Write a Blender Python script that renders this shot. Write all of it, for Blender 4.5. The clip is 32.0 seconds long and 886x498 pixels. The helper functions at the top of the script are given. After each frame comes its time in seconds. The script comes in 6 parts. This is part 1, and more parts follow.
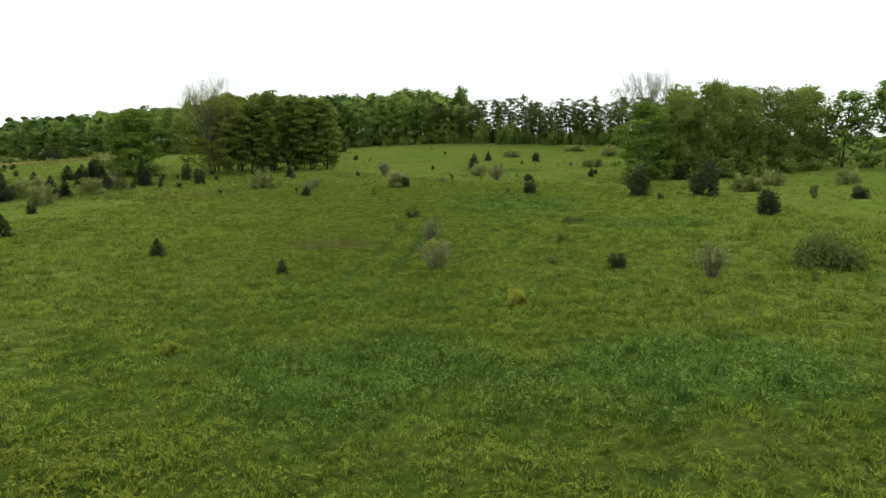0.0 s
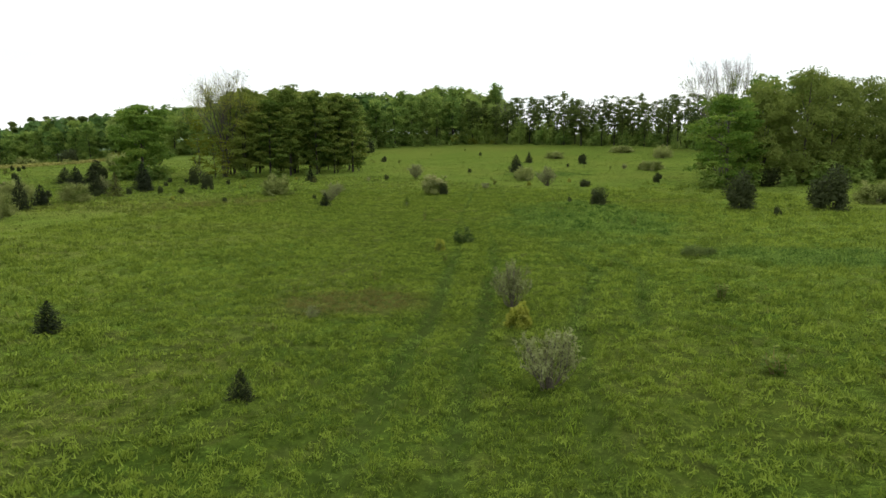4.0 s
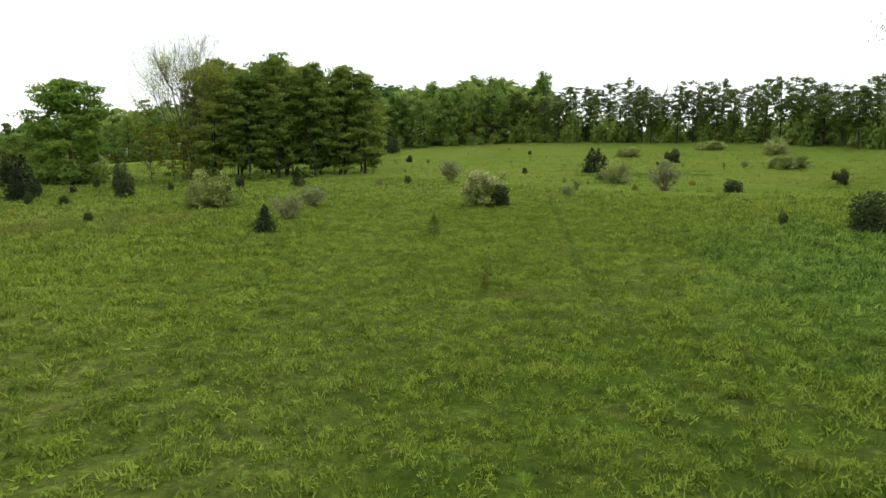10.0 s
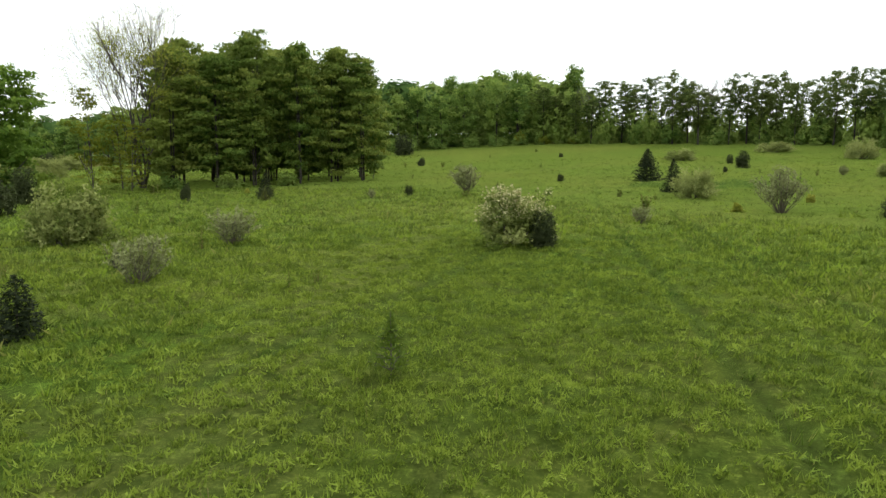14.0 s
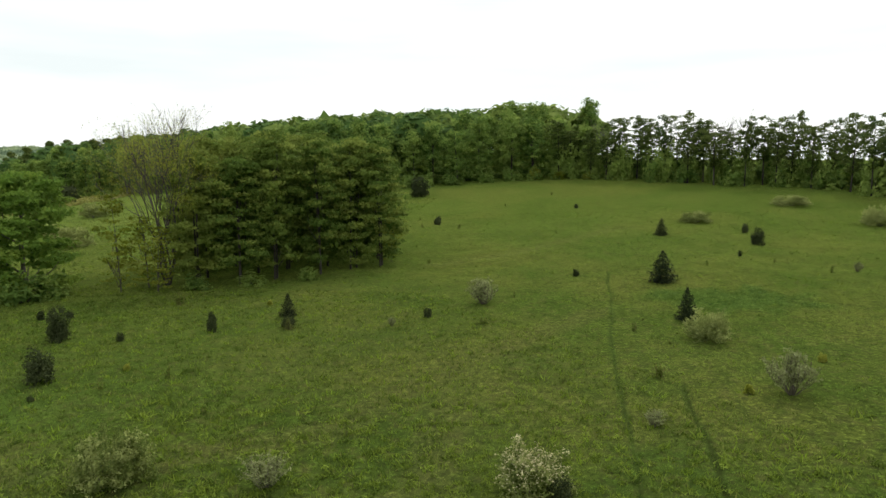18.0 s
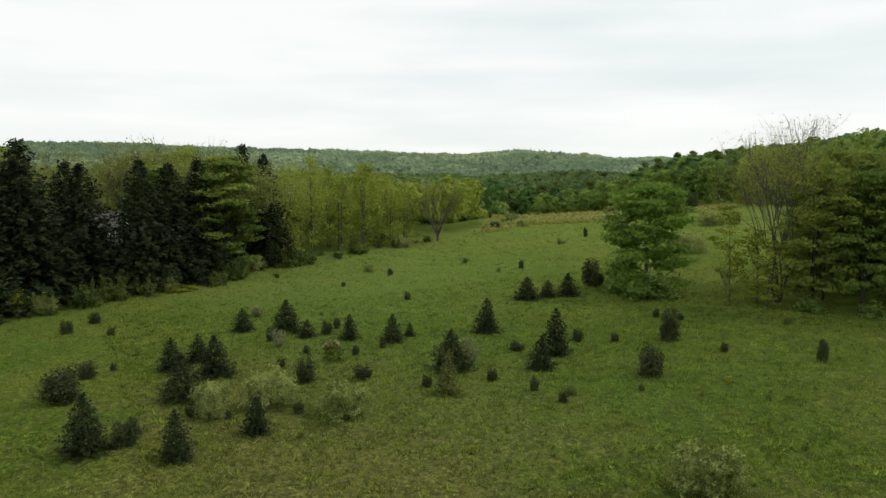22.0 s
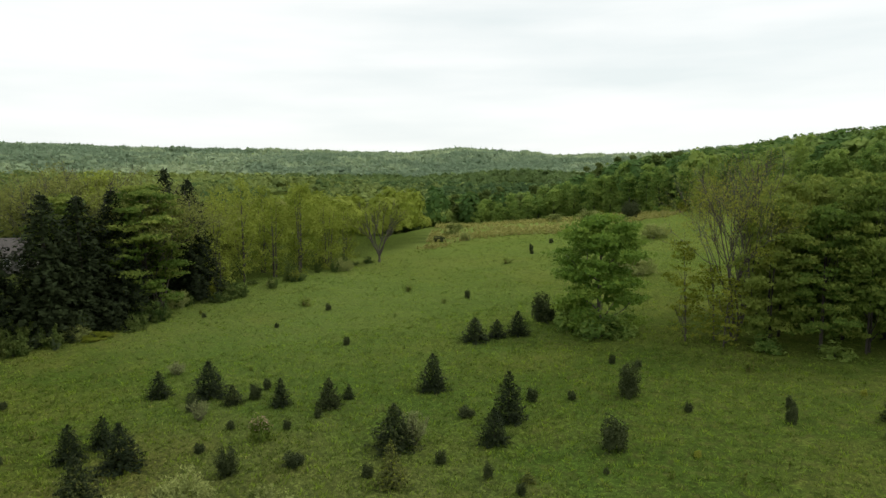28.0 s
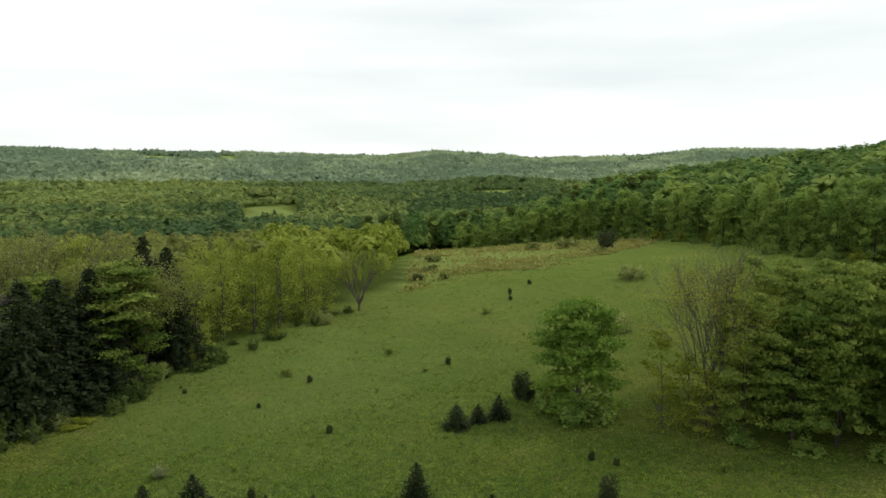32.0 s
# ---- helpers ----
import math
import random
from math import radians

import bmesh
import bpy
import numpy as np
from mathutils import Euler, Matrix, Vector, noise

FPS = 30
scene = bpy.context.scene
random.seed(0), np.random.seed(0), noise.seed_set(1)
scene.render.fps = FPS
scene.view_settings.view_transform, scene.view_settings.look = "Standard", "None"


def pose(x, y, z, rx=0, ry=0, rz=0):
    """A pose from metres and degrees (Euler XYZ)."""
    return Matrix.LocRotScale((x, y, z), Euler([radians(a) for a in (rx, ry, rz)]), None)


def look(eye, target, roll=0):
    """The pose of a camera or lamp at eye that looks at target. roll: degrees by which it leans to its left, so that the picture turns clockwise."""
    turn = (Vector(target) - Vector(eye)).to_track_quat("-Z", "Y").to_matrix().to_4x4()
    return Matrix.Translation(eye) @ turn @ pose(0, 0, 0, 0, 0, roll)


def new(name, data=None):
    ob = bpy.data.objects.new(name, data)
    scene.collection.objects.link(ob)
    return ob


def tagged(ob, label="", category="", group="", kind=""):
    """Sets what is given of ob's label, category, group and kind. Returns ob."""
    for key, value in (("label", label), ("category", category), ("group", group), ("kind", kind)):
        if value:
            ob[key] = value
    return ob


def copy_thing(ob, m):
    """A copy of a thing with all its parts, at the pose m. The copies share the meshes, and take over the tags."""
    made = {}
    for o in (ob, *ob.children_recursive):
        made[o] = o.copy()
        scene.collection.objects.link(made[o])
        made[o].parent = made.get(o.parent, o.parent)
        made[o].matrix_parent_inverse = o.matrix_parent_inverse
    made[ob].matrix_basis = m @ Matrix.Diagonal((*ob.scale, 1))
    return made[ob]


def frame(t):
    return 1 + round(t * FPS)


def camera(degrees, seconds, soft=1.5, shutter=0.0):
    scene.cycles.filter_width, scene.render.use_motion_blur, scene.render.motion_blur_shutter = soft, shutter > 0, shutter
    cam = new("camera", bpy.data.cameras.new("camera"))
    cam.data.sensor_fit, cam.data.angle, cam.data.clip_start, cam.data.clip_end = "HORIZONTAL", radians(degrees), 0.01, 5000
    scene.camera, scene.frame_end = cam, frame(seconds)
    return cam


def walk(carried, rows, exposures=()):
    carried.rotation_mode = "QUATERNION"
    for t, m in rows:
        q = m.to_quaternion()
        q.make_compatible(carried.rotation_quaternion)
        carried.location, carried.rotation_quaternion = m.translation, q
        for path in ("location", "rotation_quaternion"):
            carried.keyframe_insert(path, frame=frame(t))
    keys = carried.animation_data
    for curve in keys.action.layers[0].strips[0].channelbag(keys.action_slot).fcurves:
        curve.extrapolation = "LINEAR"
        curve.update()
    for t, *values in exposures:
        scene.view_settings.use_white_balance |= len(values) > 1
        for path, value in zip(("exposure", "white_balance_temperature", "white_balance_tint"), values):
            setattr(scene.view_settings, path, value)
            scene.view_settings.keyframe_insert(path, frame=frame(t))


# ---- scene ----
cam = camera(66.1, 32.0)
PATH = [
    (0, (3.659, 2.289, 4.068), (3.528, 4.27, 3.827), -0.0),
    (0.5, (3.349, 3.414, 4.126), (3.206, 5.394, 3.885), -0.0),
    (1, (3.127, 4.254, 4.148), (2.976, 6.234, 3.907), -0.0),
    (1.5, (2.721, 5.703, 4.144), (2.558, 7.681, 3.903), -0.0),
    (2, (2.41, 7.082, 4.164), (2.24, 9.061, 3.923), -0.0),
    (2.5, (1.988, 9.415, 4.255), (1.807, 11.392, 4.016), 0.0),
    (3, (1.694, 11.264, 4.291), (1.505, 13.24, 4.052), 0.0),
    (3.5, (1.175, 13.933, 4.368), (0.976, 15.908, 4.129), 0.1),
    (5.5, (-0.38, 23.396, 3.966), (-0.614, 25.369, 3.738), 0.0),
    (6, (-0.978, 26.593, 3.793), (-1.221, 28.565, 3.566), 0.0),
    (6.5, (-1.437, 29.076, 3.753), (-1.686, 31.048, 3.527), 0.0),
    (7, (-1.972, 32.117, 3.671), (-2.229, 34.087, 3.446), 0.0),
    (7.5, (-2.393, 34.914, 3.602), (-2.656, 36.884, 3.378), -0.1),
    (8, (-2.893, 38.485, 3.461), (-3.165, 40.454, 3.241), -0.0),
    (8.5, (-3.233, 41.341, 3.407), (-3.514, 43.309, 3.188), -0.0),
    (9, (-3.64, 44.433, 3.366), (-3.929, 46.4, 3.148), 0.0),
    (9.5, (-4.16, 47.97, 3.251), (-4.457, 49.936, 3.035), 0.0),
    (10, (-4.543, 50.708, 3.247), (-4.845, 52.673, 3.031), 0.0),
    (10.5, (-4.852, 54.077, 3.145), (-5.164, 56.041, 2.932), 0.1),
    (11, (-5.201, 56.878, 3.043), (-5.52, 58.841, 2.833), 0.1),
    (11.5, (-5.621, 60.471, 2.99), (-5.948, 62.433, 2.783), 0.1),
    (12, (-5.817, 63.007, 3.06), (-6.152, 64.968, 2.853), 0.2),
    (12.5, (-6.107, 65.941, 3.134), (-6.454, 67.901, 2.934), 0.1),
    (13, (-6.291, 67.522, 3.11), (-6.644, 69.48, 2.911), 0.2),
    (13.5, (-6.432, 68.532, 3.077), (-6.794, 70.488, 2.873), 0.2),
    (14, (-6.523, 68.841, 3.884), (-6.888, 70.796, 3.673), 0.2),
    (14.5, (-6.429, 68.849, 5.415), (-6.801, 70.802, 5.198), 0.0),
    (16.5, (-6.54, 68.617, 9.99), (-6.934, 70.565, 9.76), 0.1),
    (17, (-6.65, 68.648, 12.03), (-7.049, 70.594, 11.797), -0.0),
    (17.5, (-6.705, 68.631, 13.425), (-7.107, 70.575, 13.188), -0.1),
    (18, (-6.756, 68.666, 14.884), (-7.163, 70.609, 14.647), -0.3),
    (18.5, (-6.792, 68.596, 15.268), (-7.202, 70.539, 15.031), -0.4),
    (19, (-6.811, 68.545, 15.293), (-7.226, 70.487, 15.056), -0.4),
    (19.5, (-7.405, 68.227, 15.426), (-8.145, 70.071, 15.197), -0.2),
    (20, (-7.366, 68.336, 15.328), (-8.374, 70.049, 15.108), -0.0),
    (20.5, (-7.193, 68.319, 15.396), (-8.515, 69.803, 15.179), 0.2),
    (21, (-7.289, 68.362, 15.341), (-8.822, 69.628, 15.127), 0.3),
    (21.5, (-7.289, 68.663, 15.239), (-9.017, 69.648, 15.027), 0.5),
    (22, (-7.319, 68.667, 15.232), (-9.045, 69.654, 15.018), 0.5),
    (22.5, (-7.255, 68.704, 15.205), (-8.936, 69.767, 14.988), 0.3),
    (23, (-7.288, 68.752, 15.166), (-8.961, 69.825, 14.948), 0.2),
    (23.5, (-7.175, 68.697, 15.119), (-8.845, 69.775, 14.896), 0.1),
    (24, (-7.51, 69.001, 15.093), (-9.178, 70.081, 14.865), 0.0),
    (24.5, (-8.512, 69.709, 15.2), (-10.179, 70.791, 14.974), -0.0),
    (26.5, (-12.212, 71.79, 15.257), (-13.864, 72.897, 15.037), -0.2),
    (27, (-12.221, 71.738, 15.781), (-13.867, 72.851, 15.558), -0.2),
    (27.5, (-12.2, 71.786, 16.979), (-13.843, 72.905, 16.757), -0.2),
    (28, (-12.168, 71.755, 19.048), (-13.805, 72.882, 18.827), -0.1),
    (28.5, (-12.119, 71.702, 20.636), (-13.752, 72.834, 20.417), -0.0),
    (29, (-12.056, 71.661, 22.265), (-13.685, 72.801, 22.047), -0.1),
    (29.5, (-12.016, 71.609, 23.898), (-13.639, 72.756, 23.682), -0.1),
    (30, (-11.995, 71.542, 25.107), (-13.614, 72.696, 24.891), -0.2),
    (30.5, (-11.917, 71.481, 26.679), (-13.53, 72.644, 26.465), -0.1),
    (31, (-11.902, 71.422, 27.593), (-13.51, 72.592, 27.38), -0.1),
    (31.5, (-11.902, 71.231, 28.094), (-13.504, 72.408, 27.874), -0.1),
    (32, (-12.562, 71.549, 28.254), (-14.16, 72.73, 28.034), -0.2),
]
EXPOSURES = [(0, 0.08), (6, 0.17), (12.5, 0.42), (15, 0.33), (18, -0.02), (20, -0.12), (23, -0.2), (27, -0.14), (32, -0.1)]
walk(cam, [(t, look(eye, target, roll)) for t, eye, target, roll in PATH], EXPOSURES)

# ---- sky and sun ----
world = bpy.data.worlds.new("sky")
scene.world = world
world.use_nodes = True
wn, wl = world.node_tree.nodes, world.node_tree.links
wn.clear()
w_out = wn.new("ShaderNodeOutputWorld")
w_bg = wn.new("ShaderNodeBackground")
w_bg.inputs["Strength"].default_value = 0.1
sky_tex = wn.new("ShaderNodeTexSky")
sky_tex.sky_type = "NISHITA"
sky_tex.sun_disc = False
SUN_ELEVATION, SUN_AZIMUTH = radians(52), radians(-20)
sky_tex.sun_elevation, sky_tex.sun_rotation = SUN_ELEVATION, -SUN_AZIMUTH
w_co = wn.new("ShaderNodeTexCoord")
w_map = wn.new("ShaderNodeMapping")
w_map.inputs["Scale"].default_value = (1.2, 1.2, 9.0)
w_map.inputs["Rotation"].default_value = (0.05, 0.03, 0.4)
w_n1 = wn.new("ShaderNodeTexNoise")
w_n1.inputs["Scale"].default_value, w_n1.inputs["Detail"].default_value = 1.6, 6.0
w_n1.inputs["Roughness"].default_value = 0.5
w_ramp = wn.new("ShaderNodeValToRGB")
w_ramp.color_ramp.elements[0].position, w_ramp.color_ramp.elements[1].position = 0.33, 0.60
w_ramp.color_ramp.elements[0].color = (9.8, 10.5, 10.4, 1)
w_ramp.color_ramp.elements[1].color = (11.8, 12.0, 11.75, 1)
w_mix = wn.new("ShaderNodeMix")
w_mix.data_type = "RGBA"
w_mix.inputs["Factor"].default_value = 0.9
wl.new(w_co.outputs["Generated"], w_map.inputs["Vector"])
wl.new(w_map.outputs["Vector"], w_n1.inputs["Vector"])
wl.new(w_n1.outputs["Fac"], w_ramp.inputs["Fac"])
wl.new(sky_tex.outputs["Color"], w_mix.inputs["A"])
wl.new(w_ramp.outputs["Color"], w_mix.inputs["B"])
wl.new(w_mix.outputs["Result"], w_bg.inputs["Color"])
wl.new(w_bg.outputs["Background"], w_out.inputs["Surface"])
sun_data = bpy.data.lights.new("sun", "SUN")
sun_data.energy, sun_data.angle, sun_data.color = 1.7, radians(14), (1.0, 0.95, 0.86)
sun = new("sun", sun_data)
sun.matrix_basis = look((0, 0, 60), (-math.sin(-SUN_AZIMUTH), -math.cos(SUN_AZIMUTH), 60 - math.tan(SUN_ELEVATION)))


# ---- number helpers ----
def smooth(a, b, v):
    u = np.clip((v - a) / (b - a), 0, 1)
    return u * u * (3 - 2 * u)


def lattice(x, y, seed=0):
    """Value noise on a unit lattice, 0 to 1."""
    x, y = np.asarray(x, float), np.asarray(y, float)
    ix, iy = np.floor(x).astype(np.int64), np.floor(y).astype(np.int64)
    fx, fy = x - ix, y - iy
    fx, fy = fx * fx * (3 - 2 * fx), fy * fy * (3 - 2 * fy)

    def h(a, b):
        n = (a * 374761393 + b * 668265263 + seed * 974711) & 0x7FFFFFFF
        n = ((n ^ (n >> 13)) * 1274126177) & 0x7FFFFFFF
        return ((n ^ (n >> 16)) & 0xFFFF) / 65535.0

    return (h(ix, iy) * (1 - fx) + h(ix + 1, iy) * fx) * (1 - fy) + (h(ix, iy + 1) * (1 - fx) + h(ix + 1, iy + 1) * fx) * fy


def fbm(x, y, size, octaves=3, seed=0):
    total, amp, norm = 0.0, 1.0, 0.0
    for o in range(octaves):
        total = total + amp * lattice(np.asarray(x) / size * 2**o, np.asarray(y) / size * 2**o, seed + o)
        norm += amp
        amp *= 0.5
    return total / norm


# ---- the lie of the land ----
FIELD = (-0.266, 0.99, -0.664, 5.008, 0.455, 3.763, 0.504, -3.442, 0.519, 0.149)
HUB = (-12.0, 71.0)


def polar(x, y):
    dx, dy = np.asarray(x, float) - HUB[0], np.asarray(y, float) - HUB[1]
    return np.hypot(dx, dy), np.degrees(np.arctan2(-dx, dy))


def land(x, y):
    """Height of the ground without its small bumps."""
    x, y = np.asarray(x, float), np.asarray(y, float)
    u, v = x / 130, y / 130
    c = FIELD
    near = (c[0] + c[1] * u + c[2] * v + c[3] * u * u + c[4] * u * v + c[5] * v * v
            + c[6] * u**3 + c[7] * u * u * v + c[8] * u * v * v + c[9] * v**3)
    r, az = polar(x, y)
    valley = np.interp(r, [0, 160, 240, 340, 500, 640, 900], [2, 1.5, -3, -12, -12, -4, 0])
    crest = np.interp(r, [900, 1250, 1480, 1700, 2000], [0, 30, 42, 30, 24]) * np.interp(az, [20, 30, 40, 52, 62, 85], [0.8, 0.8, 0.7, 0.6, 0.95, 1.2])
    ridge = np.interp(r, [1900, 2300, 2900, 3100, 4500], [0, 52, 90, 92, 60]) * np.interp(az, [20, 33, 37.2, 41.6, 46.2, 50.9, 54.1, 56, 58.4, 64.4, 69.3, 74.4, 77, 79.6, 83.3, 86.7], [0.9, 1.1, 0.78, 0.76, 1.02, 1.25, 1.28, 1.12, 0.98, 1.03, 1.12, 1.12, 1.11, 1.09, 1.2, 1.2])
    valley = valley + np.maximum(crest, ridge)
    valley = valley + smooth(500, 1500, r) * 44 * (fbm(x, y, 620, 3, 5) - 0.5) + smooth(1400, 2800, r) * 14 * (fbm(x, y, 520, 2, 9) - 0.5)
    valley = valley + 9 * np.exp(-(((r - 940) / 160) ** 2) - ((az - 49.6) / 5.0) ** 2) + 8 * np.exp(-(((r - 640) / 80) ** 2) - ((az - 68) / 6.0) ** 2)
    hill = np.interp(az, [16, 22, 28, 36, 43], [1, 0.9, 0.74, 0.46, 0.22]) * np.interp(r, [0, 150, 230, 330, 450, 700, 1200, 4500], [4, 9, 14, 23, 27, 18, 5, 0]) + 5 * (fbm(x, y, 160, 2, 3) - 0.5)
    plain = np.interp(r, [0, 150, 250, 500, 4500], [2, 9, 7, -6, -10])
    south = 0 * r
    turn = np.interp(r, [450, 900], [40, 12])
    w_valley = smooth(turn, turn + 10, az) * (1 - smooth(125, 160, az))
    w_hill = smooth(-14, 2, az) * (1 - smooth(turn, turn + 10, az))
    w_plain = smooth(-110, -80, az) * (1 - smooth(-14, 2, az))
    total = w_valley + w_hill + w_plain
    far = (w_valley * valley + w_hill * hill + w_plain * plain + np.maximum(1 - total, 0) * south) / np.maximum(total, 1)
    k = smooth(np.interp(az, [-20, 20, 45, 56, 60], [195, 195, 238, 238, 150]), np.interp(az, [-20, 20, 45, 56, 60], [275, 275, 292, 292, 250]), r)
    return near * (1 - k) + far * k


RUTS = (
    ((-1.8, 20.0), (-1.8, 36.9), (-1.8, 42.2), (-2.2, 52.0), (-3.6, 72.0), (-4.3, 97.0), (-4.7, 114.0), (-4.3, 143.0)),
    ((-0.1, 20.0), (-0.2, 38.4), (0.1, 44.7), (-0.4, 52.0), (-1.8, 72.0), (-2.3, 105.0), (-2.8, 114.0), (-2.6, 140.0)),
    ((2.2, 22.0), (2.6, 36.3), (4.3, 45.0), (2.7, 53.6), (0.2, 76.0), (-0.9, 97.0), (-0.8, 104.0), (-0.9, 110.0)),
    ((4.6, 36.0), (6.0, 45.0), (4.6, 54.0), (3.0, 76.0), (2.6, 97.6), (2.0, 103.5), (1.8, 112.0)),
    ((-9.3, 95.0), (-9.7, 91.6), (-10.8, 85.1), (-11.7, 80.8), (-12.4, 77.9)),
)
PATHS = (
    ((-40.0, 41.0), (-20.1, 49.0), (-13.6, 56.9), (-5.7, 63.9), (1.4, 70.4), (9.0, 80.0)),
    ((-38.0, 47.0), (-19.0, 53.0), (-9.0, 62.0), (-1.0, 71.0)),
    ((-24.5, 145.5), (-16.0, 152.9), (-1.4, 173.9)),
    ((-30.0, 94.0), (-19.3, 101.0), (-16.8, 108.1), (-14.4, 112.7), (-10.0, 119.9), (-5.7, 127.0)),
    ((-9.6, 12.0), (-7.4, 25.0), (-6.2, 45.0), (-9.0, 62.0), (-12.0, 82.0), (-14.0, 105.0)),
)


def near_line(x, y, line):
    best = np.full(np.shape(x), 1e9)
    for (ax, ay), (bx, by) in zip(line, line[1:]):
        dx, dy = bx - ax, by - ay
        f = np.clip(((x - ax) * dx + (y - ay) * dy) / (dx * dx + dy * dy), 0, 1)
        best = np.minimum(best, np.hypot(x - ax - f * dx, y - ay - f * dy))
    return best


def off_path(x, y):
    """Distance from the strip of meadow that lies nearest, along its middle line."""
    return near_line(x, y, ((2.0, 8.0), (-2.5, 45.0), (-7.0, 72.0), (-9.0, 92.0)))


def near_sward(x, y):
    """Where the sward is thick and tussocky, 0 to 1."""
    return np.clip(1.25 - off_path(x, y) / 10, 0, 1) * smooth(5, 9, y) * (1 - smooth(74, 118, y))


def rut_mask(x, y):
    m = np.zeros(np.shape(x))
    wob = 0.5 * (fbm(x, y, 6, 2, 31) - 0.5)
    for line, (before, after) in zip(RUTS, ((1.0, 0.8), (1.0, 0.2), (0.8, 1.0), (0.8, 0.2), (0.6, 0.6))):
        m = np.maximum(m, (1 - smooth(0.04, np.interp(y, [45, 72], [0.42, 0.24]), near_line(x + wob, y, line))) * np.interp(y, [45, 54, 66, 76], [before, 0.4 * before, 0.4 * after, after]) * np.interp(y, [22, 35], [0.25, 1.0]))
    return m


def lane_mask(x, y):
    m = np.zeros(np.shape(x))
    for line in PATHS:
        m = np.maximum(m, 1 - smooth(0.5, 2.0, near_line(x, y, line)))
    return m


def bumps(x, y):
    r, _ = polar(x, y)
    tussock = 0.24 * (fbm(x, y, 0.62, 2, 13) - 0.5) * near_sward(x, y) * (1 - 0.8 * rut_mask(x, y))
    return tussock + (0.16 * (fbm(x, y, 2.6, 3, 11) - 0.5) + 0.10 * (fbm(x, y, 9, 2, 12) - 0.5)) * (1 - smooth(120, 200, r)) - 0.09 * rut_mask(x, y)


def ground_z(x, y):
    return land(x, y) + bumps(x, y)


def gz(x, y):
    return float(ground_z(np.array([x]), np.array([y]))[0])


# ---- meadow and wood masks, shared by the ground and what grows on it ----
def lush_mask(x, y):
    m = 0.9 * rut_mask(x, y) * (0.45 + 0.9 * fbm(x, y, 5, 2, 33))
    for cx, cy, rx, ry in ((1.0, 15.8, 4.4, 3.4), (7.8, 16.6, 4.0, 3.1), (13.8, 49.2, 5.4, 3.6), (6.3, 132.0, 8.0, 4.5), (-62.0, 95.0, 34.0, 17.0), (6.0, 70.0, 7.0, 16.0), (-88.0, 118.0, 30.0, 20.0)):
        d = np.hypot((x - cx) / rx, (y - cy) / ry) + 0.9 * (fbm(x, y, 2.2, 2, 21) - 0.5)
        m = np.maximum(m, (1 - smooth(0.55, 1.15, d)) * (0.9 if rx < 20 else 0.35))
    return m


def dry_mask(x, y):
    m = np.zeros(np.shape(x))
    spots = ((-4.4, 38.2, 3.4, 2.4, 0.75), (-4.0, 75.3, 1.5, 0.9, 0.55), (-12.4, 76.9, 6.0, 0.9, 0.25), (-5.0, 67.2, 1.6, 0.9, 0.6), (-21.0, 62.0, 9.0, 4.0, 0.3),
             (-18.0, 92.0, 10.0, 2.5, 0.2), (14.0, 84.0, 8.0, 3.0, 0.4), (9.0, 9.0, 3.0, 2.0, 0.4), (-44.0, 83.0, 24.0, 15.0, 0.7), (-20.0, 112.0, 14.0, 9.0, 0.2), (-183.0, 215.0, 22.0, 30.0, 0.6))
    for cx, cy, rx, ry, s in spots:
        d = np.hypot((x - cx) / rx, (y - cy) / ry) + 0.8 * (fbm(x, y, 1.8, 3, 23) - 0.5)
        m = np.maximum(m, s * (1 - smooth(0.45, 1.1, d)))
    return m


def brow_mask(x, y):
    """The brow of the field, under tall pale grass."""
    r, az = polar(x, y)
    brow = (1 - smooth(-150, -132, x + 22 * (fbm(x, y, 14, 2, 25) - 0.5))) * (1 - smooth(285, 292, r)) * smooth(34, 39, az) * (1 - smooth(58, 60, az))
    return brow * (0.55 + 0.9 * fbm(x, y, 7, 2, 26))


def field_mask(x, y, share=1.0):
    """Paler grass on the far side of the meadow and its brow."""
    slope = share * 0.30 * smooth(60, 104, y) * (0.6 + 0.8 * fbm(x, y, 11, 3, 27)) * (1 + 0.8 * (1 - smooth(-95, -45, x)))
    return np.maximum(slope, 0.5 * brow_mask(x, y))


def edge_r(az):
    """How far from the hub the woods begin, by direction (degrees to the left of ahead)."""
    return np.interp(az, [-90, -60, -45, -30, -20, -10, 0, 5, 12, 20, 27, 34, 40, 45, 55.3, 56.8, 62, 68, 76, 90, 120], [95, 80, 85, 132, 150, 158, 172, 172, 168, 170, 188, 222, 252, 278, 285, 146, 127, 113, 97, 83, 78])


def clearing(x, y):
    """Open fields among the far woods, 0 to 1."""
    r, az = polar(x, y)
    wob = fbm(x, y, 120, 2, 81) - 0.5
    r, az = r * (1 + 0.10 * wob), az + 3.0 * wob
    m = np.zeros(np.shape(r))
    for a0, a1, r0, r1 in ((65.2, 70.2, 515, 610), (46.9, 52.3, 740, 930), (69.6, 72.4, 2250, 2900), (74.8, 77.2, 2250, 2950), (44.2, 47, 2450, 2950), (48.4, 52.2, 2550, 2900), (35.5, 39, 2300, 2800), (57, 58.8, 2250, 2800)):
        m = np.maximum(m, smooth(a0 - 0.4, a0 + 0.4, az) * (1 - smooth(a1 - 0.4, a1 + 0.4, az)) * smooth(r0 - 12, r0 + 12, r) * (1 - smooth(r1 - 12, r1 + 12, r)))
    return m


